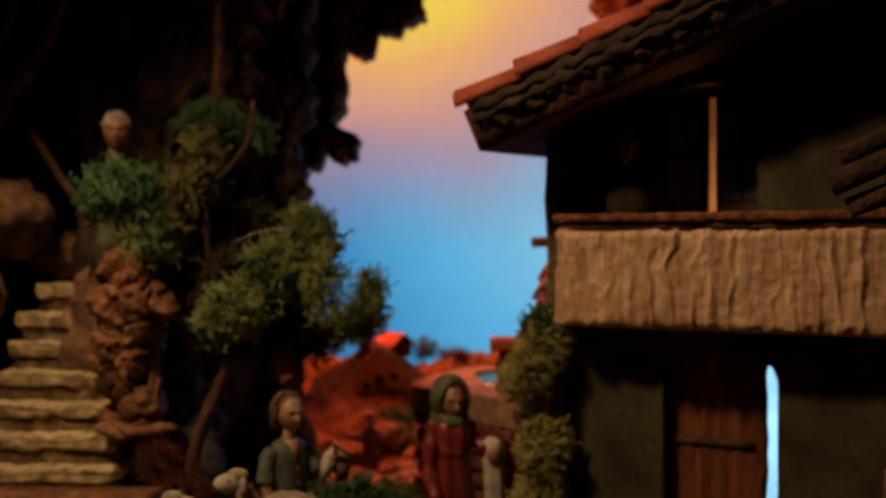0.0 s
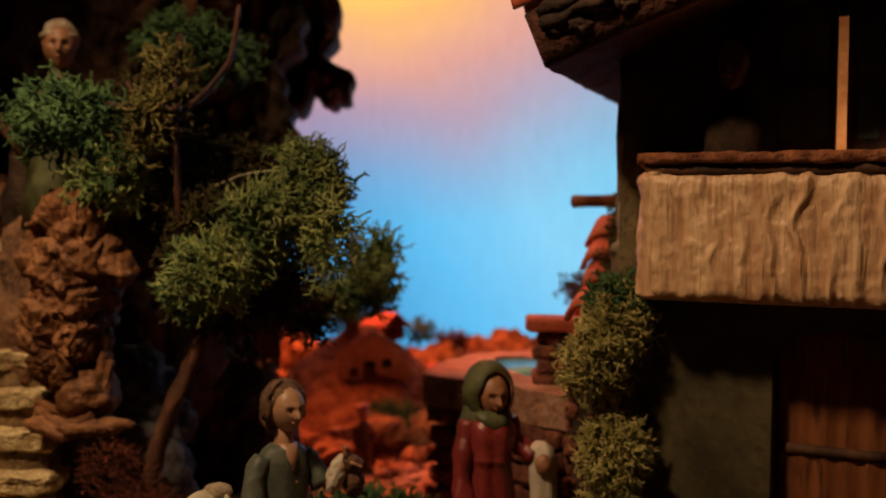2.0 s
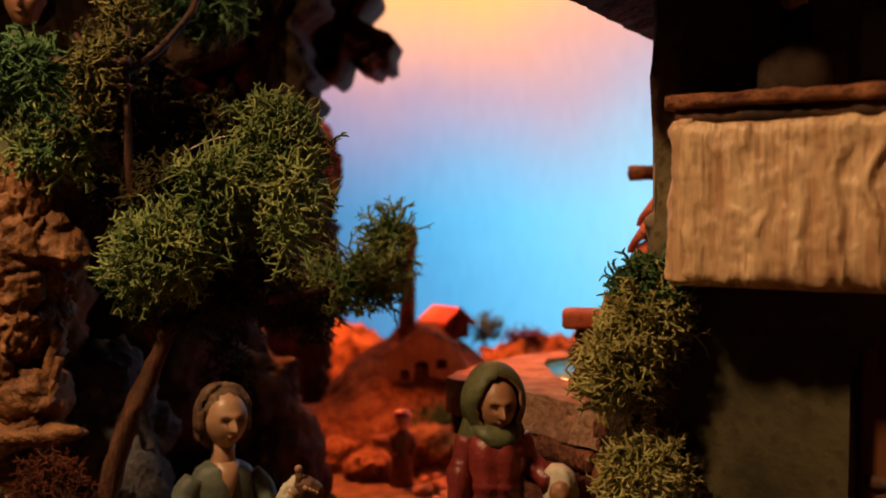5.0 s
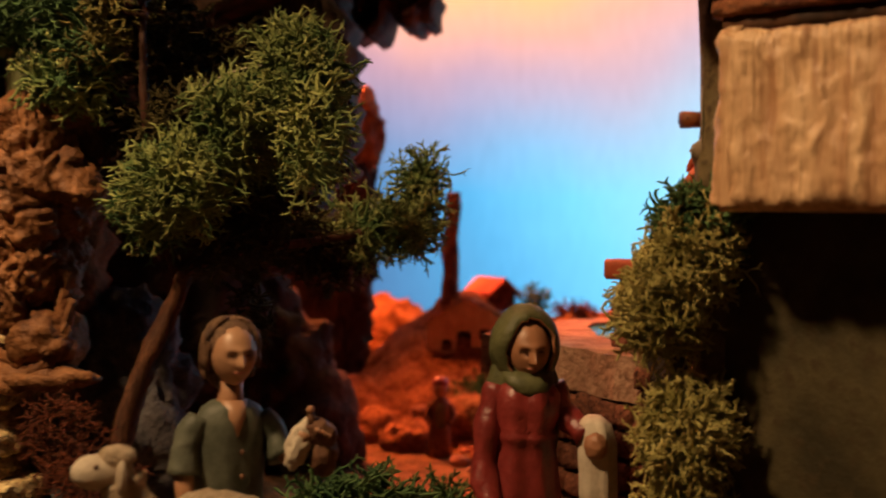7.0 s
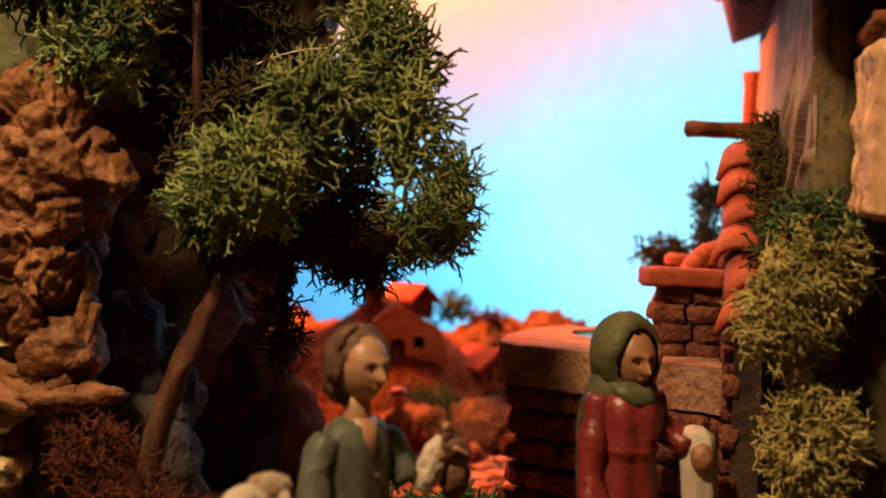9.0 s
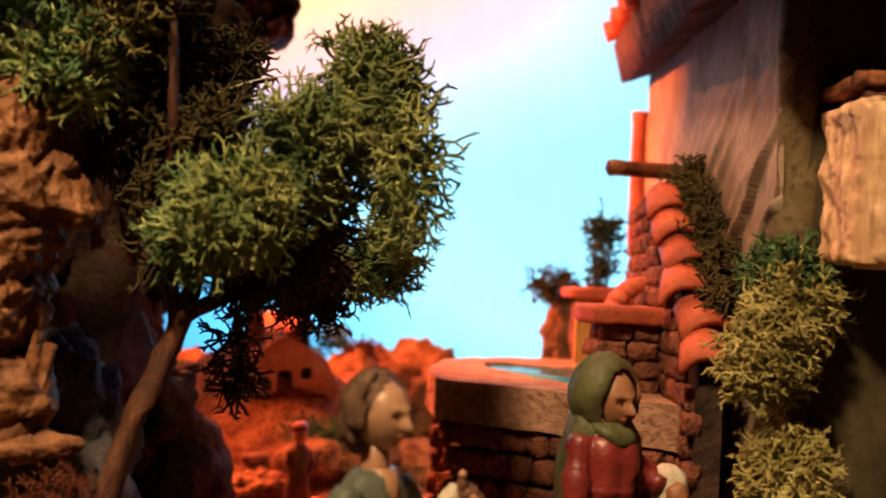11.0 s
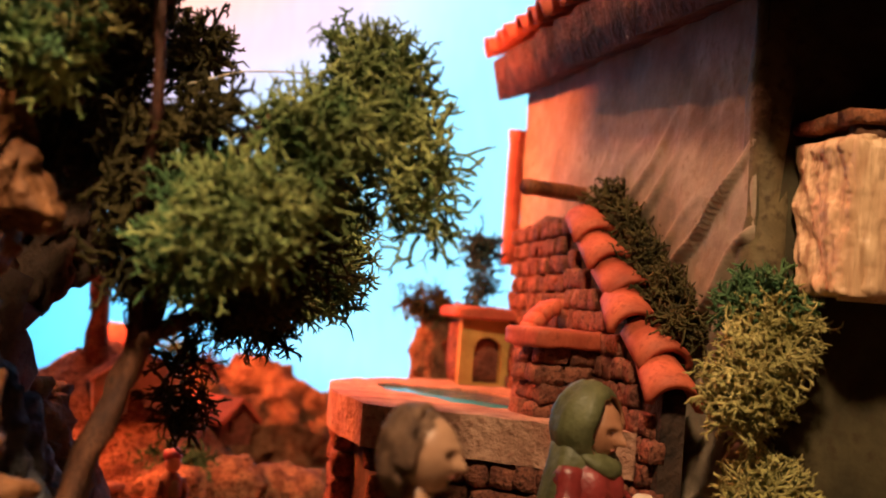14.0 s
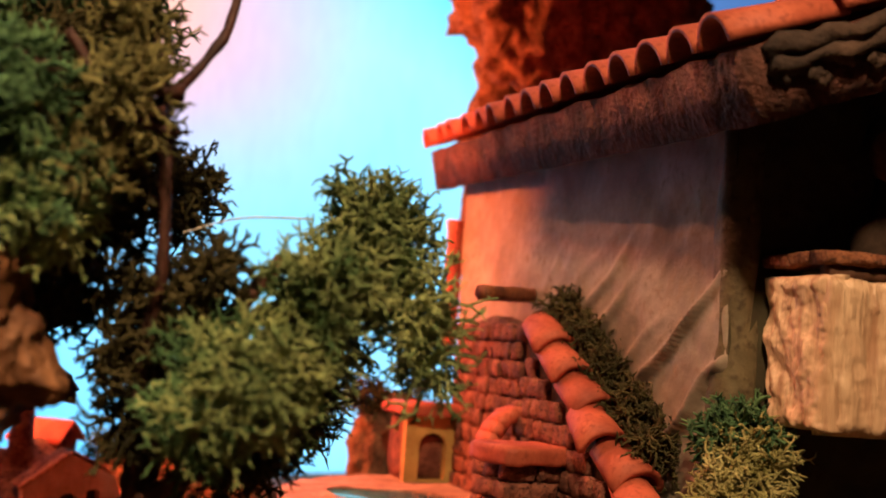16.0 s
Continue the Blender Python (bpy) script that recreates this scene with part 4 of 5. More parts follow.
def pond():
    top = empty("pond_wall", (0.03, 0.58, 0.07))
    inv = Matrix.Translation((-0.03, -0.58, -0.07))
    outer = [(-0.018, 0.566), (0.000, 0.548), (0.018, 0.528), (0.034, 0.502), (0.042, 0.502), (0.060, 0.55), (0.075, 0.60), (0.088, 0.665), (0.06, 0.672), (0.030, 0.662), (0.010, 0.648), (-0.008, 0.61)]
    ring = []
    for i, (x, y) in enumerate(outer):
        x2, y2 = outer[(i + 1) % len(outer)]
        for k in range(5):
            t = k / 5
            q = Vector((x + (x2 - x) * t, y + (y2 - y) * t, 0))
            ring.append((q.x + 0.0018 * fr(q * 140), q.y + 0.0018 * fr(q * 140 + Vector((5, 5, 0)))))
    hole = []
    for k in range(28):
        a = 2 * math.pi * k / 28
        r = 1 + 0.14 * math.sin(3 * a + 1)
        hole.append((0.038 + 0.021 * r * math.cos(a), 0.602 + 0.038 * r * math.sin(a)))
    bm = pierced(bmesh.new(), ring, [hole], lambda x, y: Vector((x, y, 0.128 + 0.0008 * fr(Vector((x, y, 0)) * 80))), Vector((0, 0, -0.013)))
    ob = part("coping_slab", bm, M["coping"], top, "thick reddish stone coping", False)
    ob.matrix_parent_inverse = inv
    bm = bmesh.new()
    vs = [bm.verts.new((x + (x - 0.038) * 0.05, y + (y - 0.602) * 0.05, 0.1272)) for x, y in hole]
    bm.faces.new(vs)
    low = [bm.verts.new(v.co - Vector((0, 0, 0.003))) for v in vs]
    bm.faces.new(low[::-1])
    for k in range(len(vs)):
        j = (k + 1) % len(vs)
        bm.faces.new((vs[j], vs[k], low[k], low[j]))
    ob = part("water", bm, M["water"], top, "dark teal pond water")
    ob.matrix_parent_inverse = inv
    # stones under the coping
    rng = random.Random(5)
    for i in range(len(outer) - 1):
        a, b = Vector((*outer[i], 0)), Vector((*outer[i + 1], 0))
        if i > 4 and i < 9:
            continue
        n = max(1, round((b - a).length / 0.0085))
        for k in range(n):
            for j in range(6):
                q = a.lerp(b, (k + 0.5 + 0.25 * (j % 2)) / n)
                q += (Vector((0.035, 0.60, 0)) - q).normalized() * 0.006
                bm = bmesh.new()
                block(bm, (q.x, q.y, 0.111 - j * 0.0085), (0.0080, 0.0075, 0.0072), math.degrees(math.atan2(b.y - a.y, b.x - a.x)) + rng.uniform(-8, 8), 2, 0.0011, rng.random() * 50, 0, 0, 200)
                ob = part("stone", bm, M["brick"], top)
                ob.matrix_parent_inverse = inv
    bm = bmesh.new()
    core = [(x + (0.035 - x) * 0.22, y + (0.60 - y) * 0.18) for x, y in outer]
    pierced(bm, core, [], lambda x, y: Vector((x, y, 0.1155)), Vector((0, 0, -0.055)))
    ob = part("core", bm, M["cork_dark"], top, smooth=False)
    ob.matrix_parent_inverse = inv
    return tagged(top, "stone-walled pond with dark water and reddish coping", "pond")


pond()


def pillar():
    top = empty("brick_pillar", (0.038, 0.545, 0.1262))
    rng = random.Random(8)
    for j in range(4):
        for i in range(2):
            for k in range(2):
                bm = bmesh.new()
                off = 0.0025 if j % 2 else -0.0025
                block(bm, ((i - 0.5) * 0.0102 + off * 0.4, (k - 0.5) * 0.0088, 0.0033 + j * 0.0057), (0.0100, 0.0086, 0.0055), rng.uniform(-5, 5), 2, 0.0012, rng.random() * 40, 0, 0, 220)
                part("brick", bm, M["brick"], top)
    bm = bmesh.new()
    block(bm, (0, -0.001, 0.0258), (0.0285, 0.022, 0.0062), 4, 5, 0.0008, 3, 0, 0, 120)
    part("cap", bm, M["terracotta"], top, "rounded terracotta cap")
    top.rotation_euler = (0, 0, radians(-8))
    return tagged(top, "crumbling brick pillar with a terracotta cap", "pillar")


pillar()


def wing_wall():
    top = empty("wing_wall", (0.055, 0.545, 0.128))
    inv = Matrix.Translation((-0.055, -0.545, -0.128))
    a, b = WING0, WING1
    along = Vector((b.x - a.x, b.y - a.y, 0)).normalized()
    side = Vector((-along.y, along.x, 0))
    ln = math.hypot(b.x - a.x, b.y - a.y)
    bm = bmesh.new()
    outer = [(0.0, 0.06), (ln, 0.06), (ln, b.z + 0.0035), (0.0, a.z + 0.0035)]
    pierced(bm, outer, [], lambda d, z: Vector((a.x, a.y, 0)) + along * d - side * 0.004 + Vector((0, 0, z)), side * 0.007)
    ob = part("core", bm, M["cork_dark"], top, smooth=False)
    ob.matrix_parent_inverse = inv
    rng = random.Random(4)
    for j in range(14):
        z = 0.132 + j * 0.0068 - 0.035
        for i in range(13):
            d = 0.003 + i * 0.0072 + (0.0036 if j % 2 else 0)
            if d > ln or z > a.z + (b.z - a.z) * d / ln - 0.006:
                continue
            q = Vector((a.x, a.y, 0)) + along * d + side * 0.0035
            bm = bmesh.new()
            block(bm, (q.x, q.y, z), (0.0070, 0.0042, 0.0064), math.degrees(math.atan2(along.y, along.x)) + rng.uniform(-6, 6), 2, 0.0011, rng.random() * 60, 0, 0, 220)
            ob = part("stone", bm, M["brick"], top)
            ob.matrix_parent_inverse = inv
    # coping tiles, each over the next below
    down = (a - b).normalized()
    up = side.cross(down).normalized()
    if up.z < 0:
        up = -up
    lat = up.cross(down)
    rot = Matrix(((down.x, lat.x, up.x), (down.y, lat.y, up.y), (down.z, lat.z, up.z))).to_4x4()
    n = 6
    step = (b - a).length / n
    for i in range(n):
        bm = bmesh.new()
        at = b + down * (i * step) + up * (0.0003 + rng.uniform(0, 0.0008)) + lat * rng.uniform(-0.0009, 0.0009)
        half_tile(bm, Matrix.Translation(at) @ rot @ pose(0, 0, 0, rng.uniform(-7, 7), -5, rng.uniform(-7, 7)), step * 1.16, 0.0064, 0.0084, 0.0022, 12)
        ob = part("coping_tile", bm, M["terracotta"], top, "curved terracotta coping tile")
        ob.matrix_parent_inverse = inv
    return tagged(top, "sloping stone wall with curved terracotta coping", "garden wall")


wing_wall()


def beam():
    bm = bmesh.new()
    tube(bm, [(0.0490 + k * 0.006, 0.584 + k * 0.002, 0.2035 + 0.0003 * k) for k in range(7)], [0.0031] * 7, 6, 0, 0.2, 1)
    tagged(finish("roof_beam", bm, M["door"]), "short reddish brown beam end on the wall", "beam")
    bm = bmesh.new()
    tube(bm, [(0.1060, 0.676, 0.180 + k * 0.0068) for k in range(10)], [0.0038] * 9 + [0.0044], 10, 0, 0.1, 1)
    tagged(finish("drain_pipe", bm, M["terracotta"]), "slim terracotta pipe at the house corner", "pipe")


beam()


def yard_wall():
    """The brick wall that runs on from the wing's top to the back corner."""
    top = empty("yard_wall", (0.077, 0.605, 0.128))
    a, b = Vector((0.0600, 0.570, 0)), Vector((0.0915, 0.648, 0))
    along = (b - a).normalized()
    side = Vector((-along.y, along.x, 0))
    ln, rz = (b - a).length, math.degrees(math.atan2(along.y, along.x))
    inv = Matrix.Translation((-0.077, -0.605, -0.128))
    bm = bmesh.new()
    pierced(bm, [(0, 0.112), (ln, 0.112), (ln, 0.192), (ln * 0.5, 0.197), (0, 0.190)], [], lambda d, z: a + along * d - side * 0.008 + Vector((0, 0, z)), side * 0.0075)
    part("core", bm, M["cork_mid"], top, smooth=False).matrix_parent_inverse = inv
    rng = random.Random(14)
    for j in range(11):
        for i in range(11):
            d = 0.0035 + i * 0.0078 + (0.0039 if j % 2 else 0) + rng.uniform(-0.0006, 0.0006)
            if d > ln - 0.002:
                continue
            q = a + along * d + side * rng.uniform(-0.0004, 0.0008)
            bm = bmesh.new()
            block(bm, (q.x, q.y, 0.1235 + j * 0.0067), (rng.uniform(0.0064, 0.0076), 0.0044, rng.uniform(0.0056, 0.0064)), rz + rng.uniform(-5, 5), 2, 0.0011, rng.random() * 60, 0, 0, 220)
            part("stone", bm, M["brick"], top).matrix_parent_inverse = inv
    return tagged(top, "rough red stone wall joining the garden wall", "garden wall")


yard_wall()


def arch():
    top = empty("brick_arch", (0.0600, 0.573, 0.128))
    n = 11
    for k in range(n):
        a = radians(15 + 160 * k / (n - 1))
        bm = bmesh.new()
        block(bm, (0, 0, 0), (0.0050, 0.008, 0.0047), 0, 1, 0.0005, k, 0, 0, 200)
        ob = part("arch_stone", bm, M["terracotta"], top)
        ob.matrix_local = pose(0.0135 * math.cos(a), 0, 0.020 + 0.0145 * math.sin(a), 0, -math.degrees(a), 0)
    for x in (-0.0135, 0.0135):
        for k in range(3):
            bm = bmesh.new()
            block(bm, (x, 0, 0.0035 + k * 0.0066), (0.0055, 0.008, 0.0064), 0, 1, 0.0006, k + 9 * x, 0, 0, 200)
            part("arch_stone", bm, M["brick"], top)
    return tagged(top, "small brick arch beside the wing wall", "arch")


arch()


def small_building():
    top = empty("ochre_hut", (0.083, 0.652, 0.128))
    bm = pierced(bmesh.new(), [(-0.015, 0), (0.015, 0), (0.015, 0.027), (-0.015, 0.027)], [arch_loop(-0.009, 0.003, 0.001, 0.020, 0.005)], lambda x, z: Vector((x, -0.008, z)), Vector((0, 0.004, 0)))
    part("front", bm, M["yellow_wall"], top, "ochre plaster front with an arched opening", False)
    part("body", block(bmesh.new(), (0, 0.006, 0.0135), (0.029, 0.018, 0.026), 0, 3, 0.0008, 2), M["brick"], top)
    part("roof_slab", block(bmesh.new(), (-0.001, -0.001, 0.0295), (0.036, 0.028, 0.005), 0, 5, 0.0009, 5), M["terracotta"], top, "terracotta roof slab")
    top.rotation_euler = (0, 0, radians(-14))
    return tagged(top, "tiny ochre hut with a terracotta roof slab", "model house")


small_building()


def hill_house():
    top = empty("stone_cottage", (-0.040, 0.722, 0.0915))
    outer = [(-0.0215, 0), (0.021, 0), (0.0215, 0.010), (0.0208, 0.019), (0.0172, 0.0262), (0.0155, 0.0300), (0.0075, 0.0338), (-0.0026, 0.0388), (-0.0110, 0.0335), (-0.0215, 0.0258), (-0.0205, 0.012)]
    holes = [arch_loop(-0.0142, -0.0090, 0.0136, 0.0190, 0.001), arch_loop(-0.0068, 0.0006, 0.0072, 0.0235, 0.002), arch_loop(0.0042, 0.0098, 0.0193, 0.0248, 0.001)]
    part("front", pierced(bmesh.new(), outer, holes, lambda x, z: Vector((x, 0.0006 * fr(Vector((x, 0, z)) * 200), z)), Vector((0, 0.004, 0))), M["stucco"], top, "pale stucco gable front", False)
    part("back", pierced(bmesh.new(), [(x * 0.97, z * 0.97) for x, z in outer], [], lambda x, z: Vector((x, 0.0045, z)), Vector((0, 0.008, 0))), M["slate"], top, smooth=False)
    for x0, x1, z0, z1 in ((-0.0178, -0.0076, 0.0046, 0.0112), (0.0040, 0.0165, 0.0072, 0.0122)):
        part("balcony_bar", block(bmesh.new(), ((x0 + x1) / 2, -0.0018, z1), (x1 - x0, 0.0028, 0.0014), 0, 2, 0.0003, x0 * 90), M["wood_dark"], top)
        part("balcony_bar", block(bmesh.new(), ((x0 + x1) / 2, -0.0018, z0), (x1 - x0, 0.0028, 0.0014), 0, 2, 0.0003, x1 * 90), M["wood_dark"], top)
        for k in range(6):
            part("baluster", block(bmesh.new(), (x0 + (k + 0.5) * (x1 - x0) / 6, -0.0018, (z0 + z1) / 2), (0.0008, 0.0010, z1 - z0), 0, 1), M["wood_dark"], top)
    part("doorstep", block(bmesh.new(), (0, -0.0022, 0.0004), (0.040, 0.0042, 0.0022), 0, 3, 0.0005, 1), M["wood_dark"], top)
    for x0, z0, x1, z1 in ((-0.0222, 0.0258, -0.0026, 0.0394), (-0.0026, 0.0394, 0.0163, 0.0302)):
        bm = bmesh.new()
        slab(bm, (x0, -0.0004, z0), Vector((x1 - x0, 0, z1 - z0)), (0, 0.013, 0), Vector((0, 0, 0.0012)), 8, 6, lambda a, b, p: 0.0005 * fr(p * 200))
        part("roof_side", bm, M["earth"], top)
    top.rotation_euler = (0, 0, radians(4))
    return tagged(top, "pale stucco cottage with dark openings on the hill", "model house")


hill_house()


def tiny_house(place, rz, s=1.0, label="tiny red-roofed house on the hilltop"):
    top = empty("tiny_house", place)
    outer = [(-0.008, 0), (0.008, 0), (0.008, 0.011), (0, 0.017), (-0.008, 0.011)]
    part("front", pierced(bmesh.new(), outer, [[(-0.004, 0.004), (-0.001, 0.004), (-0.001, 0.009), (-0.004, 0.009)]], lambda x, z: Vector((x, 0, z)), Vector((0, 0.002, 0))), M["brick"], top, smooth=False)
    part("body", block(bmesh.new(), (0, 0.011, 0.0055), (0.0155, 0.018, 0.011), 0, 1, 0), M["brick"], top, smooth=False)
    for sx in (-1, 1):
        bm = bmesh.new()
        slab(bm, (sx * 0.0105, -0.003, 0.0095), (-sx * 0.0105, 0, 0.0082), (0, 0.027, 0), (0, 0, -0.0018), 3, 3)
        part("roof_side", bm, M["terracotta"], top, smooth=False)
    top.rotation_euler, top.scale = (0, 0, radians(rz)), (s, s, s)
    return tagged(top, label, "model house")


tiny_house((-0.029, 0.772, 0.122), 40)
tiny_house((0.006, 0.735, 0.090), 25, 1.2, "small dark red hut below the pond")


def pebbles():
    rng = random.Random(12)
    bm = bmesh.new()
    for i in range(380):
        t = rng.random()
        x = -0.030 + 0.03 * math.sin(t * 3) + rng.gauss(0, 0.014) + 0.012 * (1 - t)
        y = 0.50 + 0.20 * t
        r = rng.uniform(0.0022, 0.0058)
        blob(bm, (x, y, height(x, y) + r * 0.25), (r * rng.uniform(0.9, 1.5), r, r * 0.55), 1, 0.4, 300, i)
    ob = finish("pebbles", bm, M["pebble"])
    return tagged(ob, "pinkish pebbles strewn along the path", "pebbles", kind="stuff")


pebbles()


def timber_rack():
    top = empty("log_rack", (0.15, 0.355, 0.225))
    for k, (dz, r) in enumerate(((0.0, 0.0042), (0.009, 0.0036), (-0.008, 0.0034))):
        bm = bmesh.new()
        tube(bm, [(-0.022 + j * 0.009 + 0.003 * k, 0.0 - j * 0.004, dz - 0.004 + j * 0.0042) for j in range(8)], r, 8, 0, 0.4, k)
        part("log", bm, M["cork_mid"], top)
    bm = bmesh.new()
    tube(bm, [(0.035, -0.012, -0.165), (0.034, -0.013, -0.08), (0.035, -0.014, 0.0)], 0.004, 8, 0, 0.3, 3)
    part("prop", bm, M["wood_dark"], top)
    return tagged(top, "grey weathered logs on a dark prop", "log rack")


timber_rack()

# ---- trees and moss ----


def tree_front():
    top = empty("lichen_tree", (-0.117, 0.505, 0.085))
    inv = Matrix.Translation((0.117, -0.505, -0.085))
    bm = bmesh.new()
    pts = curve_pts([(-0.122, 0.502, 0.082), (-0.113, 0.506, 0.118), (-0.104, 0.509, 0.140), (-0.099, 0.508, 0.158), (-0.092, 0.500, 0.180), (-0.080, 0.494, 0.200)], 6)
    tube(bm, pts, [0.0036 - 0.0020 * i / len(pts) for i in range(len(pts))], 9, 0, 0.5, 1)
    ob = part("trunk", bm, M["trunk"], top, "thin leaning brown twig trunk")
    ob.matrix_parent_inverse = inv
    for ctrl in ([(-0.103, 0.509, 0.146), (-0.094, 0.503, 0.152), (-0.080, 0.505, 0.156), (-0.058, 0.53, 0.160), (-0.040, 0.55, 0.168)], [(-0.098, 0.507, 0.16), (-0.098, 0.492, 0.166), (-0.095, 0.482, 0.172)], [(-0.09, 0.50, 0.182), (-0.072, 0.49, 0.196), (-0.062, 0.486, 0.212)]):
        bm = bmesh.new()
        p = curve_pts(ctrl, 5)
        tube(bm, p, [0.0022 - 0.0014 * i / len(p) for i in range(len(p))], 7, 0, 0.4, 2)
        ob = part("limb", bm, M["trunk"], top)
        ob.matrix_parent_inverse = inv
    for clumps, seed, m in (
        ([((-0.092, 0.4805, 0.1735), (0.0100, 0.0080, 0.0085), 520), ((-0.098, 0.481, 0.168), (0.0065, 0.0060, 0.0070), 200)], 1, "lichen"),
        ([((-0.0585, 0.487, 0.2055), (0.0080, 0.0075, 0.0100), 290), ((-0.064, 0.489, 0.209), (0.0060, 0.0060, 0.0075), 130)], 2, "lichen"),
        ([((-0.0535, 0.478, 0.1900), (0.0065, 0.0035, 0.0110), 150), ((-0.0530, 0.474, 0.1790), (0.0040, 0.0025, 0.0060), 45), ((-0.0620, 0.497, 0.1840), (0.0060, 0.0050, 0.0075), 80)], 7, "lichen"),
        ([((-0.0785, 0.481, 0.1925), (0.0085, 0.0060, 0.0050), 210), ((-0.0700, 0.484, 0.1960), (0.0070, 0.0060, 0.0060), 150), ((-0.0760, 0.482, 0.1830), (0.0060, 0.0050, 0.0060), 110)], 3, "lichen"),
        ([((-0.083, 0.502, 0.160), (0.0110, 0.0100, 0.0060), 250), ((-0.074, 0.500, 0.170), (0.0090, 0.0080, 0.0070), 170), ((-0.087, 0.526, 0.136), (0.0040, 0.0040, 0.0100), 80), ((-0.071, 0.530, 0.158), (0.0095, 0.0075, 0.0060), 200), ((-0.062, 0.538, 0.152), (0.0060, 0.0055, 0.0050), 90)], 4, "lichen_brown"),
        ([((-0.042, 0.548, 0.164), (0.0100, 0.0080, 0.0080), 300), ((-0.0365, 0.550, 0.178), (0.0055, 0.0050, 0.0075), 170), ((-0.056, 0.540, 0.160), (0.0090, 0.0070, 0.0065), 170)], 5, "lichen"),
        ([((-0.101, 0.484, 0.166), (0.0050, 0.0050, 0.0070), 140), ((-0.096, 0.488, 0.178), (0.0070, 0.0060, 0.0050), 120)], 6, "lichen_green"),
    ):
        ob = lichen("crown", clumps, seed, m, top, thick=0.00050, length=0.0052)
        ob.matrix_parent_inverse = inv
    return tagged(top, "leaning twig tree with crowns of green lichen", "tree")


tree_front()


def tree_upper():
    top = empty("lichen_tree", (-0.103, 0.509, 0.146))
    inv = Matrix.Translation((0.103, -0.509, -0.146))
    bm = bmesh.new()
    p = curve_pts([(-0.103, 0.509, 0.146), (-0.107, 0.499, 0.172), (-0.1075, 0.492, 0.200), (-0.110, 0.496, 0.235), (-0.112, 0.513, 0.260)], 6)
    tube(bm, p, [0.0016 - 0.0006 * i / len(p) for i in range(len(p))], 9, 0, 0.6, 7)
    ob = part("trunk", bm, M["red_twig"], top, "dark reddish twig trunk")
    ob.matrix_parent_inverse = inv
    for ctrl in ([(-0.112, 0.490, 0.2245), (-0.107, 0.498, 0.230), (-0.0975, 0.503, 0.241), (-0.0915, 0.505, 0.252), (-0.0890, 0.505, 0.270)], [(-0.107, 0.490, 0.230), (-0.130, 0.497, 0.231), (-0.147, 0.495, 0.236)], [(-0.107, 0.491, 0.222), (-0.118, 0.495, 0.226), (-0.128, 0.500, 0.240)]):
        bm = bmesh.new()
        p = curve_pts(ctrl, 5)
        tube(bm, p, [0.0016 - 0.0007 * i / len(p) for i in range(len(p))], 7, 0, 0.4, 8)
        ob = part("limb", bm, M["red_twig"], top)
        ob.matrix_parent_inverse = inv
    for clumps, seed, m in (
        ([((-0.118, 0.545, 0.262), (0.0170, 0.0130, 0.0100), 412), ((-0.100, 0.55, 0.258), (0.0120, 0.0110, 0.0090), 237)], 11, "lichen_green"),
        ([((-0.149, 0.497, 0.227), (0.0190, 0.0130, 0.0120), 500), ((-0.130, 0.496, 0.208), (0.0070, 0.0070, 0.0080), 150)], 12, "lichen_green"),
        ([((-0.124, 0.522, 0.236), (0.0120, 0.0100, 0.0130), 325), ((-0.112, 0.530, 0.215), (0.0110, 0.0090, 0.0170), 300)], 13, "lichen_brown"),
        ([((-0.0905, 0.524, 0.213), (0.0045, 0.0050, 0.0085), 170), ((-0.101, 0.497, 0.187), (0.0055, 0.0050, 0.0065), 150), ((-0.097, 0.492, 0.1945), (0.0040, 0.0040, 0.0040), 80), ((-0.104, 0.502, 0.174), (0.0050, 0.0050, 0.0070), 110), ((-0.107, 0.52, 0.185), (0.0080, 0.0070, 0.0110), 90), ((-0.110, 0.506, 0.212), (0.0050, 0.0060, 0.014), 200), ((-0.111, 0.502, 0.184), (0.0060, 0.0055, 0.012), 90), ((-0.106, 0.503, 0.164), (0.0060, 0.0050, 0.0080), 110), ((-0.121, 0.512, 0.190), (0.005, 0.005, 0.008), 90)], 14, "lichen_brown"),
        ([((-0.117, 0.496, 0.228), (0.0075, 0.007, 0.0095), 240), ((-0.113, 0.504, 0.246), (0.006, 0.006, 0.007), 140), ((-0.124, 0.495, 0.213), (0.0050, 0.0050, 0.0060), 90)], 15, "lichen_olive"),
        ([((-0.137, 0.494, 0.204), (0.0070, 0.0050, 0.0060), 150), ((-0.127, 0.4955, 0.2005), (0.0040, 0.0040, 0.0060), 60)], 16, "lichen"),
    ):
        ob = lichen("crown", clumps, seed, m, top)
        ob.matrix_parent_inverse = inv
    return tagged(top, "gnarled twig tree with clumps of green lichen", "tree")


tree_upper()


def moss(name, clumps, seed, material, label, **kw):
    return tagged(lichen(name, clumps, seed, material, **kw), label, "moss", "lichen tufts", "stuff")


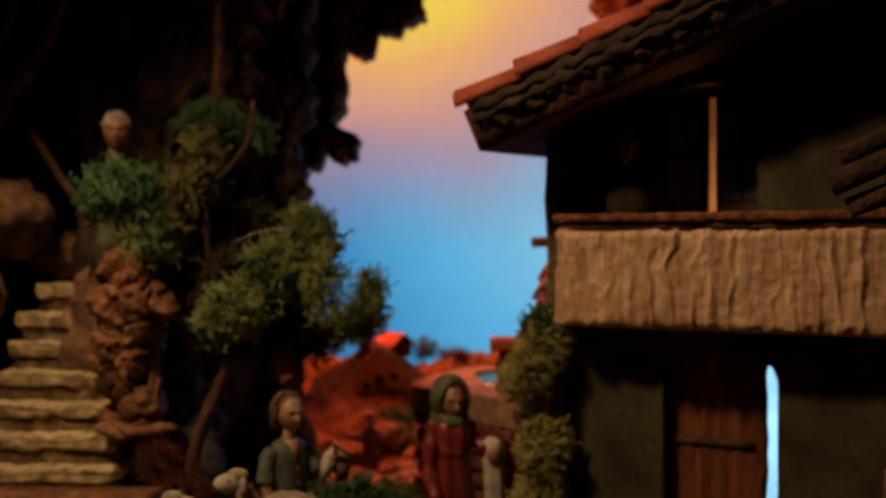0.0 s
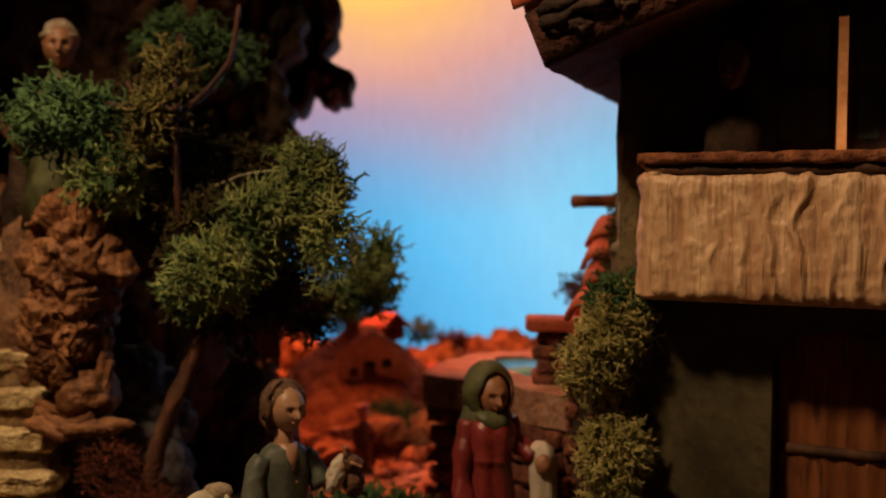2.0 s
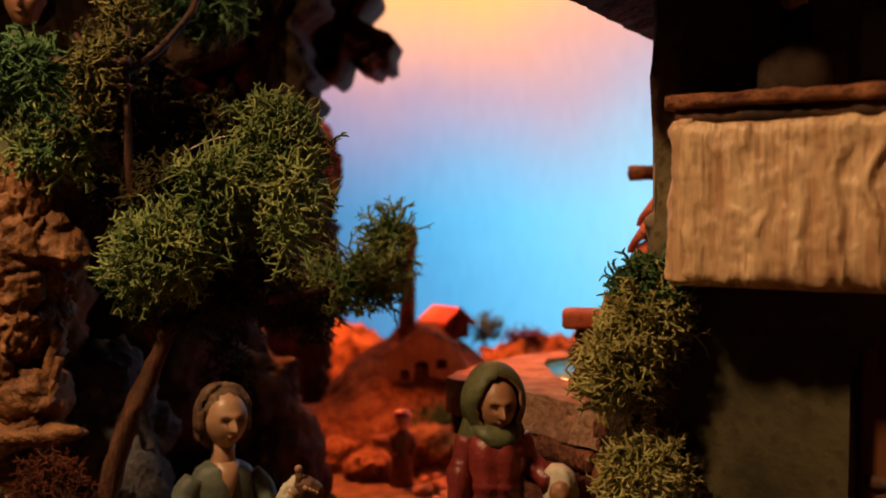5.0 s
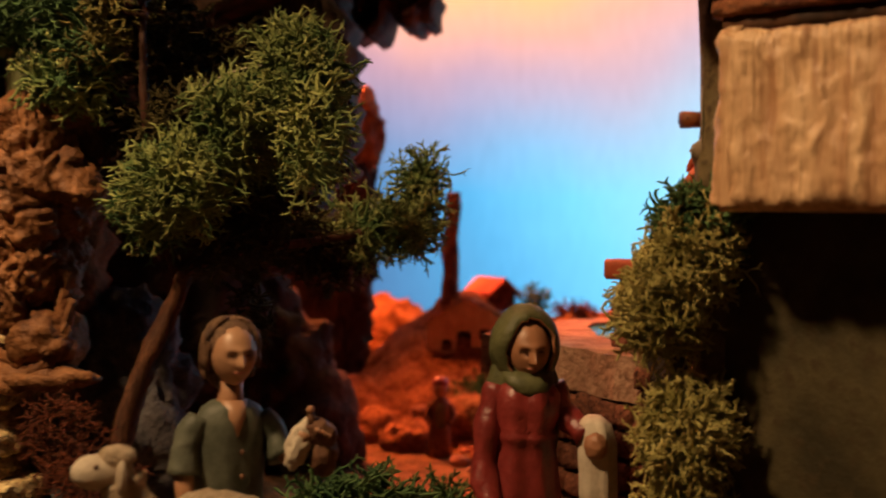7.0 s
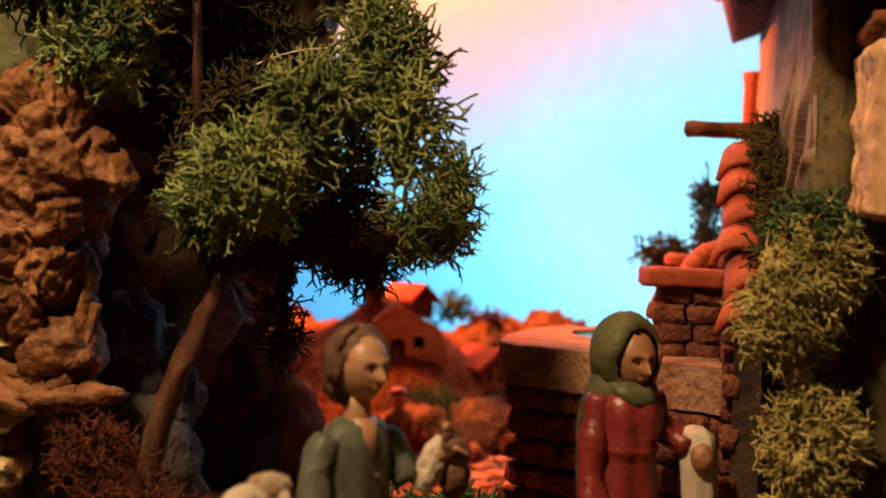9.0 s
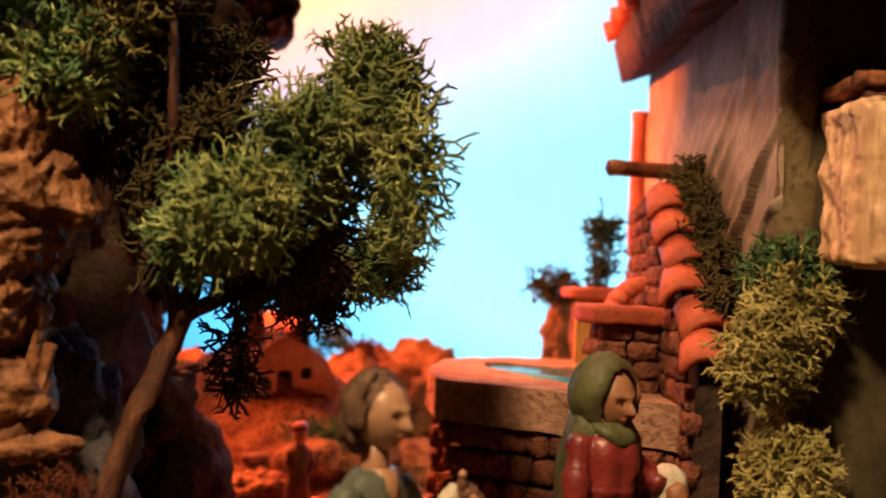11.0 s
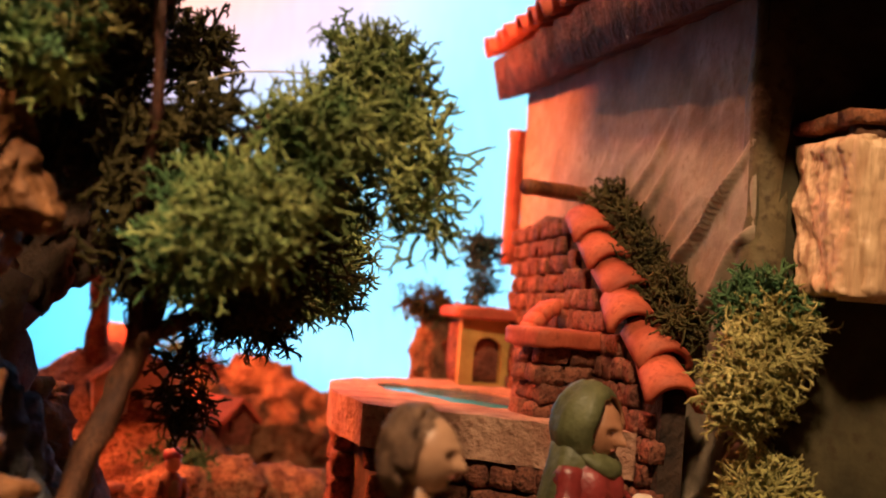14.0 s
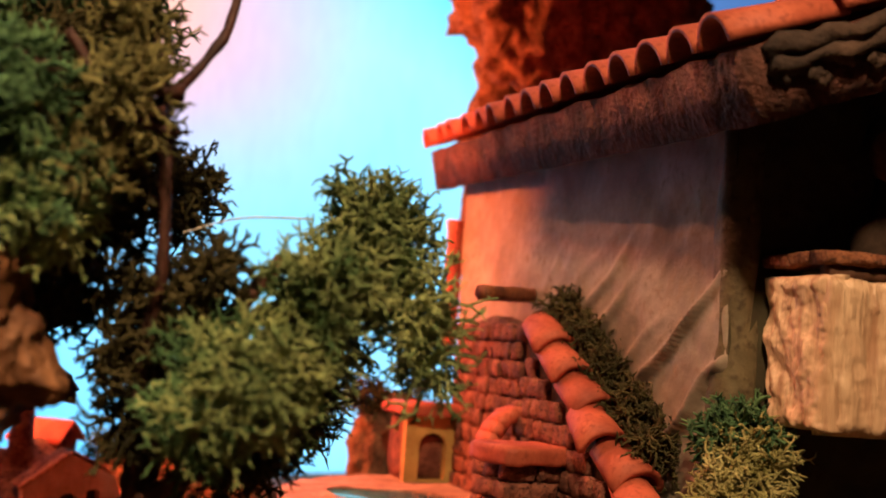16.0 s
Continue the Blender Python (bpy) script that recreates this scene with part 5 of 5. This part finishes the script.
moss("lichen_bush", [((0.044, 0.464, 0.157), (0.0080, 0.0080, 0.0090), 657), ((0.037, 0.464, 0.146), (0.0080, 0.0070, 0.0100), 758)], 21, "lichen_yellow", "yellow-green lichen bush climbing the house corner", thick=0.00047, length=0.0042)
moss("lichen_bush", [((0.046, 0.469, 0.164), (0.0070, 0.0070, 0.0070), 607)], 22, "lichen_green", "green lichen tuft under the balcony")
moss("lichen_bush", [((0.044, 0.462, 0.115), (0.0090, 0.0070, 0.0110), 834), ((0.042, 0.461, 0.088), (0.0090, 0.0070, 0.0130), 758)], 23, "lichen_yellow", "yellow-green lichen at the foot of the house", thick=0.00047, length=0.0042)
moss("lichen_bush", [((0.0535 + 0.0045 * k, 0.503 + 0.0145 * k, 0.158 + 0.0095 * k), (0.0060, 0.0080, 0.0065), 300) for k in range(5)], 24, "lichen_brown", "dark moss along the sloping wall")
moss("lichen_bush", [((-0.128, 0.485, 0.103), (0.0110, 0.0090, 0.0110), 250), ((-0.115, 0.478, 0.092), (0.0130, 0.0090, 0.0100), 275)], 25, "lichen_red", "rust-red dry moss by the trunk", thick=0.0002, length=0.0026)
moss("lichen_bush", [((-0.044, 0.495, 0.083), (0.0170, 0.0110, 0.0110), 380), ((-0.025, 0.53, 0.076), (0.0130, 0.0120, 0.0070), 200)], 26, "lichen_green", "low green moss beside the path")
moss("lichen_bush", [((-0.027, 0.700, 0.086), (0.0100, 0.0080, 0.0060), 225), ((-0.040, 0.706, 0.086), (0.0080, 0.0060, 0.0040), 120)], 27, "lichen_green", "green moss below the cottage")
moss("lichen_bush", [((0.087, 0.668, 0.184), (0.0050, 0.0050, 0.0070), 137), ((0.082, 0.660, 0.168), (0.0045, 0.0045, 0.0045), 75)], 28, "lichen_blue", "dark blue-green bush behind the wall")
moss("lichen_bush", [((0.074, 0.692, 0.160), (0.0110, 0.0090, 0.0050), 162)], 29, "lichen_brown", "dry brush on the far rock")
moss("lichen_bush", [((-0.013, 0.772, 0.127), (0.0045, 0.0045, 0.0045), 75)], 30, "lichen_green", "small green shrub by the tiny house")
moss("lichen_bush", [((0.008, 0.80, 0.119), (0.0090, 0.0050, 0.0045), 112)], 31, "lichen_red", "rust shrub on the skyline")
moss("lichen_bush", [((-0.19, 0.470, 0.085), (0.0470, 0.0170, 0.0090), 325)], 32, "lichen_red", "dry brown moss at the stair's foot", thick=0.0002, length=0.0026)


def straws():
    for a, b, c in (((-0.097, 0.508, 0.204), (-0.085, 0.505, 0.2085), (-0.070, 0.500, 0.210)), ((-0.128, 0.545, 0.258), (-0.131, 0.54, 0.253), (-0.127, 0.538, 0.248))):
        bm = bmesh.new()
        tube(bm, curve_pts([a, b, c], 6), 0.00022, 5)
        tagged(finish("straw", bm, M["straw"]), "thin pale straw caught in the lichen", "straw")


straws()

# ---- painted figures ----


def loft(bm, rings, sides=18, mi=0, fold=0.0, seed=0):
    """Rings of centre, half-widths and turn, skinned; fold: depth of cloth folds."""
    made, prev = [], None
    for c, rx, ry in rings:
        row = []
        for k in range(sides):
            t = 2 * math.pi * k / sides
            f = 1 + fold * math.sin(7 * t + seed + 30 * c[2]) * (0.6 + 0.4 * math.sin(3 * t))
            row.append(bm.verts.new(Vector((c[0] + rx * f * math.cos(t), c[1] + ry * f * math.sin(t), c[2]))))
        if prev:
            for k in range(sides):
                made.append(bm.faces.new((prev[k], prev[(k + 1) % sides], row[(k + 1) % sides], row[k])))
        else:
            made.append(bm.faces.new(row[::-1]))
        prev = row
    made.append(bm.faces.new(prev))
    for f in made:
        f.material_index = mi
    bmesh.ops.recalc_face_normals(bm, faces=made)


def face_shape(p, q):
    """Turns an egg into a plain head that looks along -y: brow, nose, cheeks and chin."""
    x, z = q.x, q.z
    if q.y < 0:
        d = 0.0
        d += 0.0030 * math.exp(-(x / 0.12) ** 2) * max(0.0, min(1.0, (0.22 - z) / 0.42)) * max(0.0, min(1.0, (z + 0.34) / 0.08))
        d -= 0.0014 * math.exp(-((abs(x) - 0.34) / 0.17) ** 2 - ((z - 0.07) / 0.13) ** 2)
        d += 0.0008 * math.exp(-((z - 0.25) / 0.1) ** 2 - (x / 0.5) ** 2)
        d += 0.0007 * math.exp(-(x / 0.25) ** 2 - ((z + 0.47) / 0.06) ** 2) - 0.0006 * math.exp(-(x / 0.3) ** 2 - ((z + 0.53) / 0.03) ** 2)
        d += 0.0009 * math.exp(-(x / 0.25) ** 2 - ((z + 0.8) / 0.15) ** 2)
        p.y -= d
    p.x *= 1 - 0.22 * max(0.0, -z)
    return p


def head(bm, c, r, mi_skin, turn):
    blob(bm, c, (r * 0.86, r * 0.95, r * 1.12), 5, 0, 1, 0, mi_skin, turn, 0, face_shape)
    for sx in (-1, 1):
        blob(bm, Vector(c) + turn @ Vector((sx * r * 0.30, -r * 0.84, r * 0.10)), (r * 0.12, r * 0.035, r * 0.032), 2, 0, 1, 0, 7)
        blob(bm, Vector(c) + turn @ Vector((sx * r * 0.30, -r * 0.85, r * 0.25)), (r * 0.17, r * 0.03, r * 0.018), 2, 0, 1, 0, 7)
    blob(bm, Vector(c) + turn @ Vector((0, -r * 0.86, -r * 0.53)), (r * 0.20, r * 0.07, r * 0.055), 2, 0, 1, 0, 8)


M["eye"] = plain("painted_eye", (0.10, 0.05, 0.03), 0.3)
M["lip"] = plain("painted_lip", (0.36, 0.10, 0.07), 0.4)
PALETTE = lambda *names: [M[n] for n in names] + [M["slate"]] * (7 - len(names)) + [M["eye"], M["lip"]]


def place_figure(bm, mats, place, rz, label, name="painted_figurine", scale=1.0, slim=0.92):
    ob = finish(name, bm, mats)
    ob.matrix_world = pose(*place, 0, 0, rz) @ Matrix.Diagonal((scale * slim, scale * slim, scale, 1))
    return tagged(ob, label, "figurine")


def strands(freq, depth, seed=0.0):
    """Wavy combed hair: ridges that run from the crown down."""

    def shape(p, q):
        ang = math.atan2(q.x, q.y)
        k = math.sin(ang * freq + 2.2 * math.sin(q.z * 5 + seed) + seed)
        return p * (1 + depth * k * (1 - 0.6 * max(0.0, q.z)))

    return shape


def shepherd():
    # skin 0, hair 1, tunic 2, cloth 3, brown 4
    bm = bmesh.new()
    t = Matrix.Rotation(0.05, 3, "X").to_4x4()
    head(bm, (0, -0.0014, 0.0708), 0.0079, 0, t)
    blob(bm, (0, 0.0012, 0.0738), (0.0072, 0.0076, 0.0074), 4, 0.05, 300, 3, 1, Matrix.Rotation(-0.30, 3, "X").to_4x4(), 0.04, strands(17, 0.035))
    blob(bm, (0, 0.0046, 0.0668), (0.0064, 0.0046, 0.0066), 4, 0.06, 300, 5, 1, None, 0.05, strands(15, 0.06, 1.0))
    for sx in (-1, 1):
        for k in range(4):
            blob(bm, (sx * (0.0060 + 0.0003 * k), -0.0016 + 0.0014 * k, 0.0738 - 0.0026 * k), (0.0012, 0.0018, 0.0026), 3, 0.15, 400, k, 1)
    for k in range(26):
        a = radians(74 + 212 * k / 25)
        dx, dy = -math.sin(a), -math.cos(a)
        long = 0.0640 if 100 < math.degrees(a) < 260 else 0.0668
        run = []
        for j in range(9):
            t2 = j / 8
            lift = math.sin(min(1.0, t2 * 1.35) * math.pi / 2)
            r = 0.0012 + 0.0069 * lift + 0.0002 * math.sin(j * 1.7 + k)
            wob = 0.0004 * math.sin(j * 1.5 + k * 0.7)
            run.append((dx * r * 0.98 - dy * wob, 0.0008 + dy * r + dx * wob, 0.0812 + (long - 0.0812) * (1 - math.cos(t2 * math.pi * 0.55)) / (1 - math.cos(math.pi * 0.55))))
        tube(bm, run, [0.0008, 0.0010, 0.0012, 0.0012, 0.0013, 0.0013, 0.0012, 0.0012, 0.0006], 7, 1, 0.3, k)
    loft(bm, [((0, 0, z), r, r) for z, r in ((0.054, 0.0054), (0.059, 0.0036), (0.066, 0.0036))], 14, 0)
    loft(bm, [((0, 0.001, 0.0), 0.013, 0.010), ((0, 0.001, 0.012), 0.0115, 0.0090), ((0, 0.0, 0.024), 0.0100, 0.0078), ((0, 0, 0.034), 0.0102, 0.0074), ((0, 0, 0.044), 0.0110, 0.0074), ((0, 0, 0.051), 0.0112, 0.0068), ((0, 0, 0.0555), 0.0088, 0.0056), ((0, 0, 0.0575), 0.0056, 0.0046)], 36, 2, 0.045, 1)
    # open collar, buttons
    loft(bm, [((0, -0.0056, 0.0478), 0.0004, 0.0018), ((0, -0.0052, 0.0530), 0.0028, 0.0022), ((0, -0.0028, 0.0578), 0.0042, 0.0026)], 14, 0)
    for k in range(3):
        blob(bm, (0.0012, -0.0078 - 0.0003 * k, 0.0435 - 0.007 * k), 0.0008, 2, 0, 1, 0, 4)
    # one arm hangs with a short sleeve, the other holds up a brown bag with a white cloth
    tube(bm, curve_pts([(-0.0090, 0, 0.0530), (-0.0128, -0.0005, 0.0460), (-0.0142, -0.002, 0.0370)], 5), [0.0036, 0.0040, 0.0043, 0.0044, 0.0043, 0.0042, 0.0042, 0.0043, 0.0044, 0.0046, 0.0047], 14, 2, 0.15)
    tube(bm, curve_pts([(-0.0142, -0.002, 0.038), (-0.0138, -0.006, 0.029), (-0.009, -0.011, 0.025)], 4), [0.0028, 0.0028, 0.0027, 0.0026, 0.0025, 0.0024, 0.0023, 0.0022, 0.0022], 10, 0)
    blob(bm, (-0.0080, -0.0120, 0.0246), (0.0028, 0.0026, 0.0030), 3, 0.15, 300, 1, 0)
    tube(bm, curve_pts([(0.0090, 0, 0.0530), (0.0126, -0.002, 0.0465), (0.0142, -0.006, 0.0405)], 5), [0.0036, 0.0040, 0.0043, 0.0044, 0.0043, 0.0042, 0.0042, 0.0043, 0.0044, 0.0045, 0.0046], 14, 2, 0.15)
    tube(bm, curve_pts([(0.0142, -0.006, 0.041), (0.0170, -0.0100, 0.0440), (0.0190, -0.012, 0.0490)], 4), 0.0025, 10, 0)
    blob(bm, (0.0175, -0.0105, 0.0450), (0.0036, 0.0032, 0.0078), 4, 0.12, 300, 5, 3, Matrix.Rotation(0.35, 3, "Y").to_4x4(), 0.2)
    blob(bm, (0.0232, -0.0125, 0.0485), (0.0052, 0.0046, 0.0040), 4, 0.14, 320, 6, 4, Matrix.Rotation(0.5, 3, "Y").to_4x4(), 0.12)
    blob(bm, (0.0245, -0.0125, 0.0415), (0.0042, 0.0040, 0.0062), 4, 0.14, 320, 7, 4, None, 0.12)
    tube(bm, [(0.0205, -0.0130, 0.0505), (0.0196, -0.0135, 0.0550)], [0.0016, 0.0010], 8, 4)
    blob(bm, (0.0195, -0.0136, 0.0555), 0.0013, 2, 0, 1, 0, 0)
    for k in range(4):
        blob(bm, (0.0205 + 0.0012 * k, -0.0165, 0.0500 - 0.0006 * k), (0.0007, 0.0016, 0.0008), 2, 0, 1, 0, 0)
    return place_figure(bm, PALETTE("lit_skin", "hair", "tunic", "white_cloth", "brown_cloth"), (-0.0645, 0.4480, 0.0736), 38, "painted shepherd figurine in a grey-green tunic holding a bag", scale=0.82, slim=1.0)


def veil(bm, c, r, mi):
    """A veil over the head, open before the face, with its own thickness."""
    got = bmesh.ops.create_icosphere(bm, subdivisions=4, radius=1.0)["verts"]
    kill = []
    for v in got:
        q = v.co.copy()
        if q.y < -0.25 and (q.x / 0.66) ** 2 + ((q.z + 0.10) / 0.72) ** 2 < 1:
            kill.append(v)
        p = Vector((q.x * r[0], q.y * r[1], q.z * r[2]))
        p *= 1 + 0.025 * math.sin(9 * math.atan2(q.x, q.y + 0.2) + 3 * q.z)
        v.co = p + Vector(c)
    keep = [v for v in got if v not in set(kill)]
    bmesh.ops.delete(bm, geom=kill, context="VERTS")
    faces = list({f for v in keep if v.is_valid for f in v.link_faces})
    ext = bmesh.ops.solidify(bm, geom=faces, thickness=0.0009)
    for f in set(faces) | {g for g in ext["geom"] if isinstance(g, bmesh.types.BMFace)}:
        if f.is_valid:
            f.material_index = mi


def woman():
    bm = bmesh.new()
    veil(bm, (0, 0.0010, 0.0722), (0.0092, 0.0092, 0.0112), 2)
    t = Matrix.Rotation(0.12, 3, "X").to_4x4()
    head(bm, (0, -0.0014, 0.0715), 0.0070, 0, t)
    loft(bm, [((0, 0.0060, 0.026), 0.0078, 0.0048), ((0, 0.0052, 0.040), 0.0098, 0.0058), ((0, 0.0036, 0.054), 0.0112, 0.0072), ((0, 0.0024, 0.0605), 0.0108, 0.0070), ((0, 0.0020, 0.0640), 0.0094, 0.0070), ((0, 0.0022, 0.0670), 0.0084, 0.0068), ((0, 0.0024, 0.0690), 0.0066, 0.0060)], 30, 2, 0.06, 2)
    loft(bm, [((0, -0.0072, 0.0600), 0.0018, 0.0010), ((0, -0.0064, 0.0615), 0.0046, 0.0022), ((0, -0.0042, 0.0635), 0.0066, 0.0038), ((0, -0.0010, 0.0662), 0.0072, 0.0048)], 24, 2, 0.03, 1)
    loft(bm, [((0, 0, 0.0), 0.0150, 0.0125), ((0, 0, 0.012), 0.0132, 0.0108), ((0, 0, 0.032), 0.0104, 0.0088), ((0, 0, 0.0455), 0.0086, 0.0074), ((0, -0.0006, 0.0476), 0.0078, 0.0068), ((0, -0.0006, 0.0484), 0.0084, 0.0074), ((0, -0.0006, 0.0498), 0.0084, 0.0074), ((0, -0.0006, 0.0506), 0.0078, 0.0068), ((0, -0.001, 0.0545), 0.0090, 0.0082), ((0, -0.001, 0.0600), 0.0092, 0.0076), ((0, 0, 0.0645), 0.0066, 0.0058)], 60, 1, 0.085, 3)
    tube(bm, curve_pts([(-0.0074, 0, 0.0622), (-0.0098, -0.001, 0.053), (-0.0112, -0.003, 0.040), (-0.0096, -0.009, 0.0290)], 5), [0.0034 + 0.0004 * math.sin(k * 1.3) for k in range(16)], 12, 1, 0.25)
    blob(bm, (-0.0086, -0.0115, 0.0250), (0.0026, 0.0024, 0.0036), 3, 0.15, 300, 2, 0)
    tube(bm, curve_pts([(0.0074, 0, 0.0622), (0.0112, -0.001, 0.0540), (0.0150, -0.0070, 0.0495)], 5), [0.0034 + 0.0004 * math.sin(k * 1.3) for k in range(11)], 12, 1, 0.25)
    blob(bm, (0.0160, -0.0108, 0.0478), (0.0030, 0.0030, 0.0036), 4, 0.12, 300, 3, 0)
    loft(bm, [((0.0185, -0.0080, 0.0), 0.0050, 0.0034), ((0.0185, -0.0080, 0.018), 0.0048, 0.0032), ((0.0183, -0.0078, 0.036), 0.0050, 0.0036), ((0.0180, -0.0070, 0.0480), 0.0050, 0.0044), ((0.0172, -0.0070, 0.0530), 0.0042, 0.0042), ((0.0168, -0.0068, 0.0550), 0.0018, 0.0018)], 26, 3, 0.14, 4)
    blob(bm, (-0.0040, -0.0140, 0.020), (0.0062, 0.0046, 0.0052), 3, 0.12, 260, 8, 4)
    return place_figure(bm, PALETTE("skin", "red_cloth", "olive_cloth", "white_cloth", "brown_cloth"), (0.0035, 0.4830, 0.0605), 20, "painted woman figurine in red dress and olive veil", slim=1.0)


def onlooker(place, rz, mats, label, cap=True, slim=0.92):
    bm = bmesh.new()
    head(bm, (0, -0.001, 0.0715), 0.0082, 0, Matrix.Identity(4))
    blob(bm, (0, 0.0018, 0.0755), (0.0078, 0.0080, 0.0078), 3, 0.12, 260, 3, 1)
    if cap:
        tube(bm, [(0.0074 * math.cos(a), 0.0010 + 0.0074 * math.sin(a), 0.0758) for a in [2 * math.pi * k / 20 for k in range(21)]], 0.0013, 8, 3, 0.5)
    loft(bm, [((0, 0, 0.0), 0.015, 0.012), ((0, 0, 0.02), 0.0125, 0.010), ((0, 0, 0.040), 0.0130, 0.0085), ((0, 0, 0.051), 0.0125, 0.0070), ((0, 0, 0.056), 0.006, 0.005), ((0, 0, 0.066), 0.0036, 0.0036)], 26, 2, 0.05, 5)
    for sx in (-1, 1) if cap else ():
        tube(bm, curve_pts([(sx * 0.0115, 0, 0.050), (sx * 0.0160, -0.002, 0.040), (sx * 0.0120, -0.009, 0.033)], 4), 0.0042, 10, 2, 0.2)
    return place_figure(bm, PALETTE(*mats), place, rz, label, slim=slim)


def sheep(place, rz, s, label):
    bm = bmesh.new()
    blob(bm, (0, 0.004, 0.014), (0.0085, 0.0150, 0.0090), 4, 0.12, 420, 4, 0, None, 0.10)
    tube(bm, curve_pts([(0, -0.008, 0.017), (0, -0.012, 0.023), (0, -0.0135, 0.027)], 4), 0.0044, 12, 0, 0.3)
    blob(bm, (0, -0.0172, 0.0285), (0.0034, 0.0062, 0.0038), 3, 0.05, 200, 2, 1)
    blob(bm, (0, -0.0145, 0.0312), (0.0036, 0.0038, 0.0026), 3, 0.15, 420, 6, 0)
    for sx in (-1, 1):
        blob(bm, (sx * 0.0046, -0.0138, 0.0280), (0.0022, 0.0012, 0.0036), 2, 0, 1, 0, 1)
        blob(bm, (sx * 0.0028, -0.0185, 0.0300), 0.0006, 2, 0, 1, 0, 7)
        for y in (-0.006, 0.013):
            tube(bm, [(sx * 0.0048, y, 0.0), (sx * 0.0048, y, 0.010)], 0.0019, 8, 1)
    ob = place_figure(bm, PALETTE("wool", "white_cloth"), place, rz, label, "sheep_figurine", s, 1.0)
    ob["category"] = "sheep figurine"
    return ob


shepherd()
woman()
onlooker((-0.1635, 0.538, 0.1865), 15, ("skin", "wool", "olive_cloth", "wool"), "painted figurine in a knitted cap among the rocks")
# the balcony figure's skin, hair and cloth are darkened to stand for shade
onlooker((0.0765, 0.4475, 0.1722), -30, ("brown_cloth", "slate", "shaded_cloth"), "painted figurine standing on the balcony, its shade put into dark colours", False, 0.70)
onlooker((0.1580, 0.3560, 0.0745), -40, ("skin", "hair", "brown_cloth"), "dark painted figurine beside the house", False)


def path_figure(place, rz):
    bm = bmesh.new()
    loft(bm, [((0, 0, 0.0), 0.0062, 0.0052), ((0, 0, 0.010), 0.0052, 0.0044), ((0, 0, 0.018), 0.0050, 0.0038), ((0, 0, 0.0235), 0.0048, 0.0034), ((0, 0, 0.0262), 0.0022, 0.0020), ((0, 0, 0.0285), 0.0016, 0.0016)], 20, 1, 0.06, 2)
    loft(bm, [((0, -0.0012, 0.013), 0.0036, 0.0034), ((0, -0.0012, 0.020), 0.0034, 0.0030), ((0, -0.001, 0.0236), 0.0030, 0.0026)], 14, 2, 0.04, 1)
    blob(bm, (0, -0.0004, 0.0296), (0.0033, 0.0034, 0.0038), 3, 0, 1, 0, 0)
    blob(bm, (0, 0.0004, 0.0322), (0.0038, 0.0039, 0.0028), 3, 0.1, 500, 1, 3)
    for sx in (-1, 1):
        tube(bm, curve_pts([(sx * 0.0044, 0, 0.0236), (sx * 0.0062, -0.001, 0.0185), (sx * 0.0044, -0.0036, 0.0150)], 4), 0.0014, 8, 1)
    return place_figure(bm, PALETTE("skin", "brown_cloth", "olive_cloth", "red_cloth"), place, rz, "small painted figurine in a red cap on the path")


path_figure((-0.0450, 0.660, 0.0655), 10)
sheep((-0.0665, 0.4290, 0.0770), -62, 1.1, "cream painted sheep figurine beside the shepherd")
sheep((-0.114, 0.391, 0.0740), 80, 1.15, "cream painted sheep figurine by the low wall")


def pedestal():
    for c, r in (((-0.1665, 0.540, 0.150), (0.024, 0.02, 0.046)),):
        rock("figure_ledge", [(c, r, 4, 81)], "cork", "brown cork ledge under the capped figurine")


pedestal()
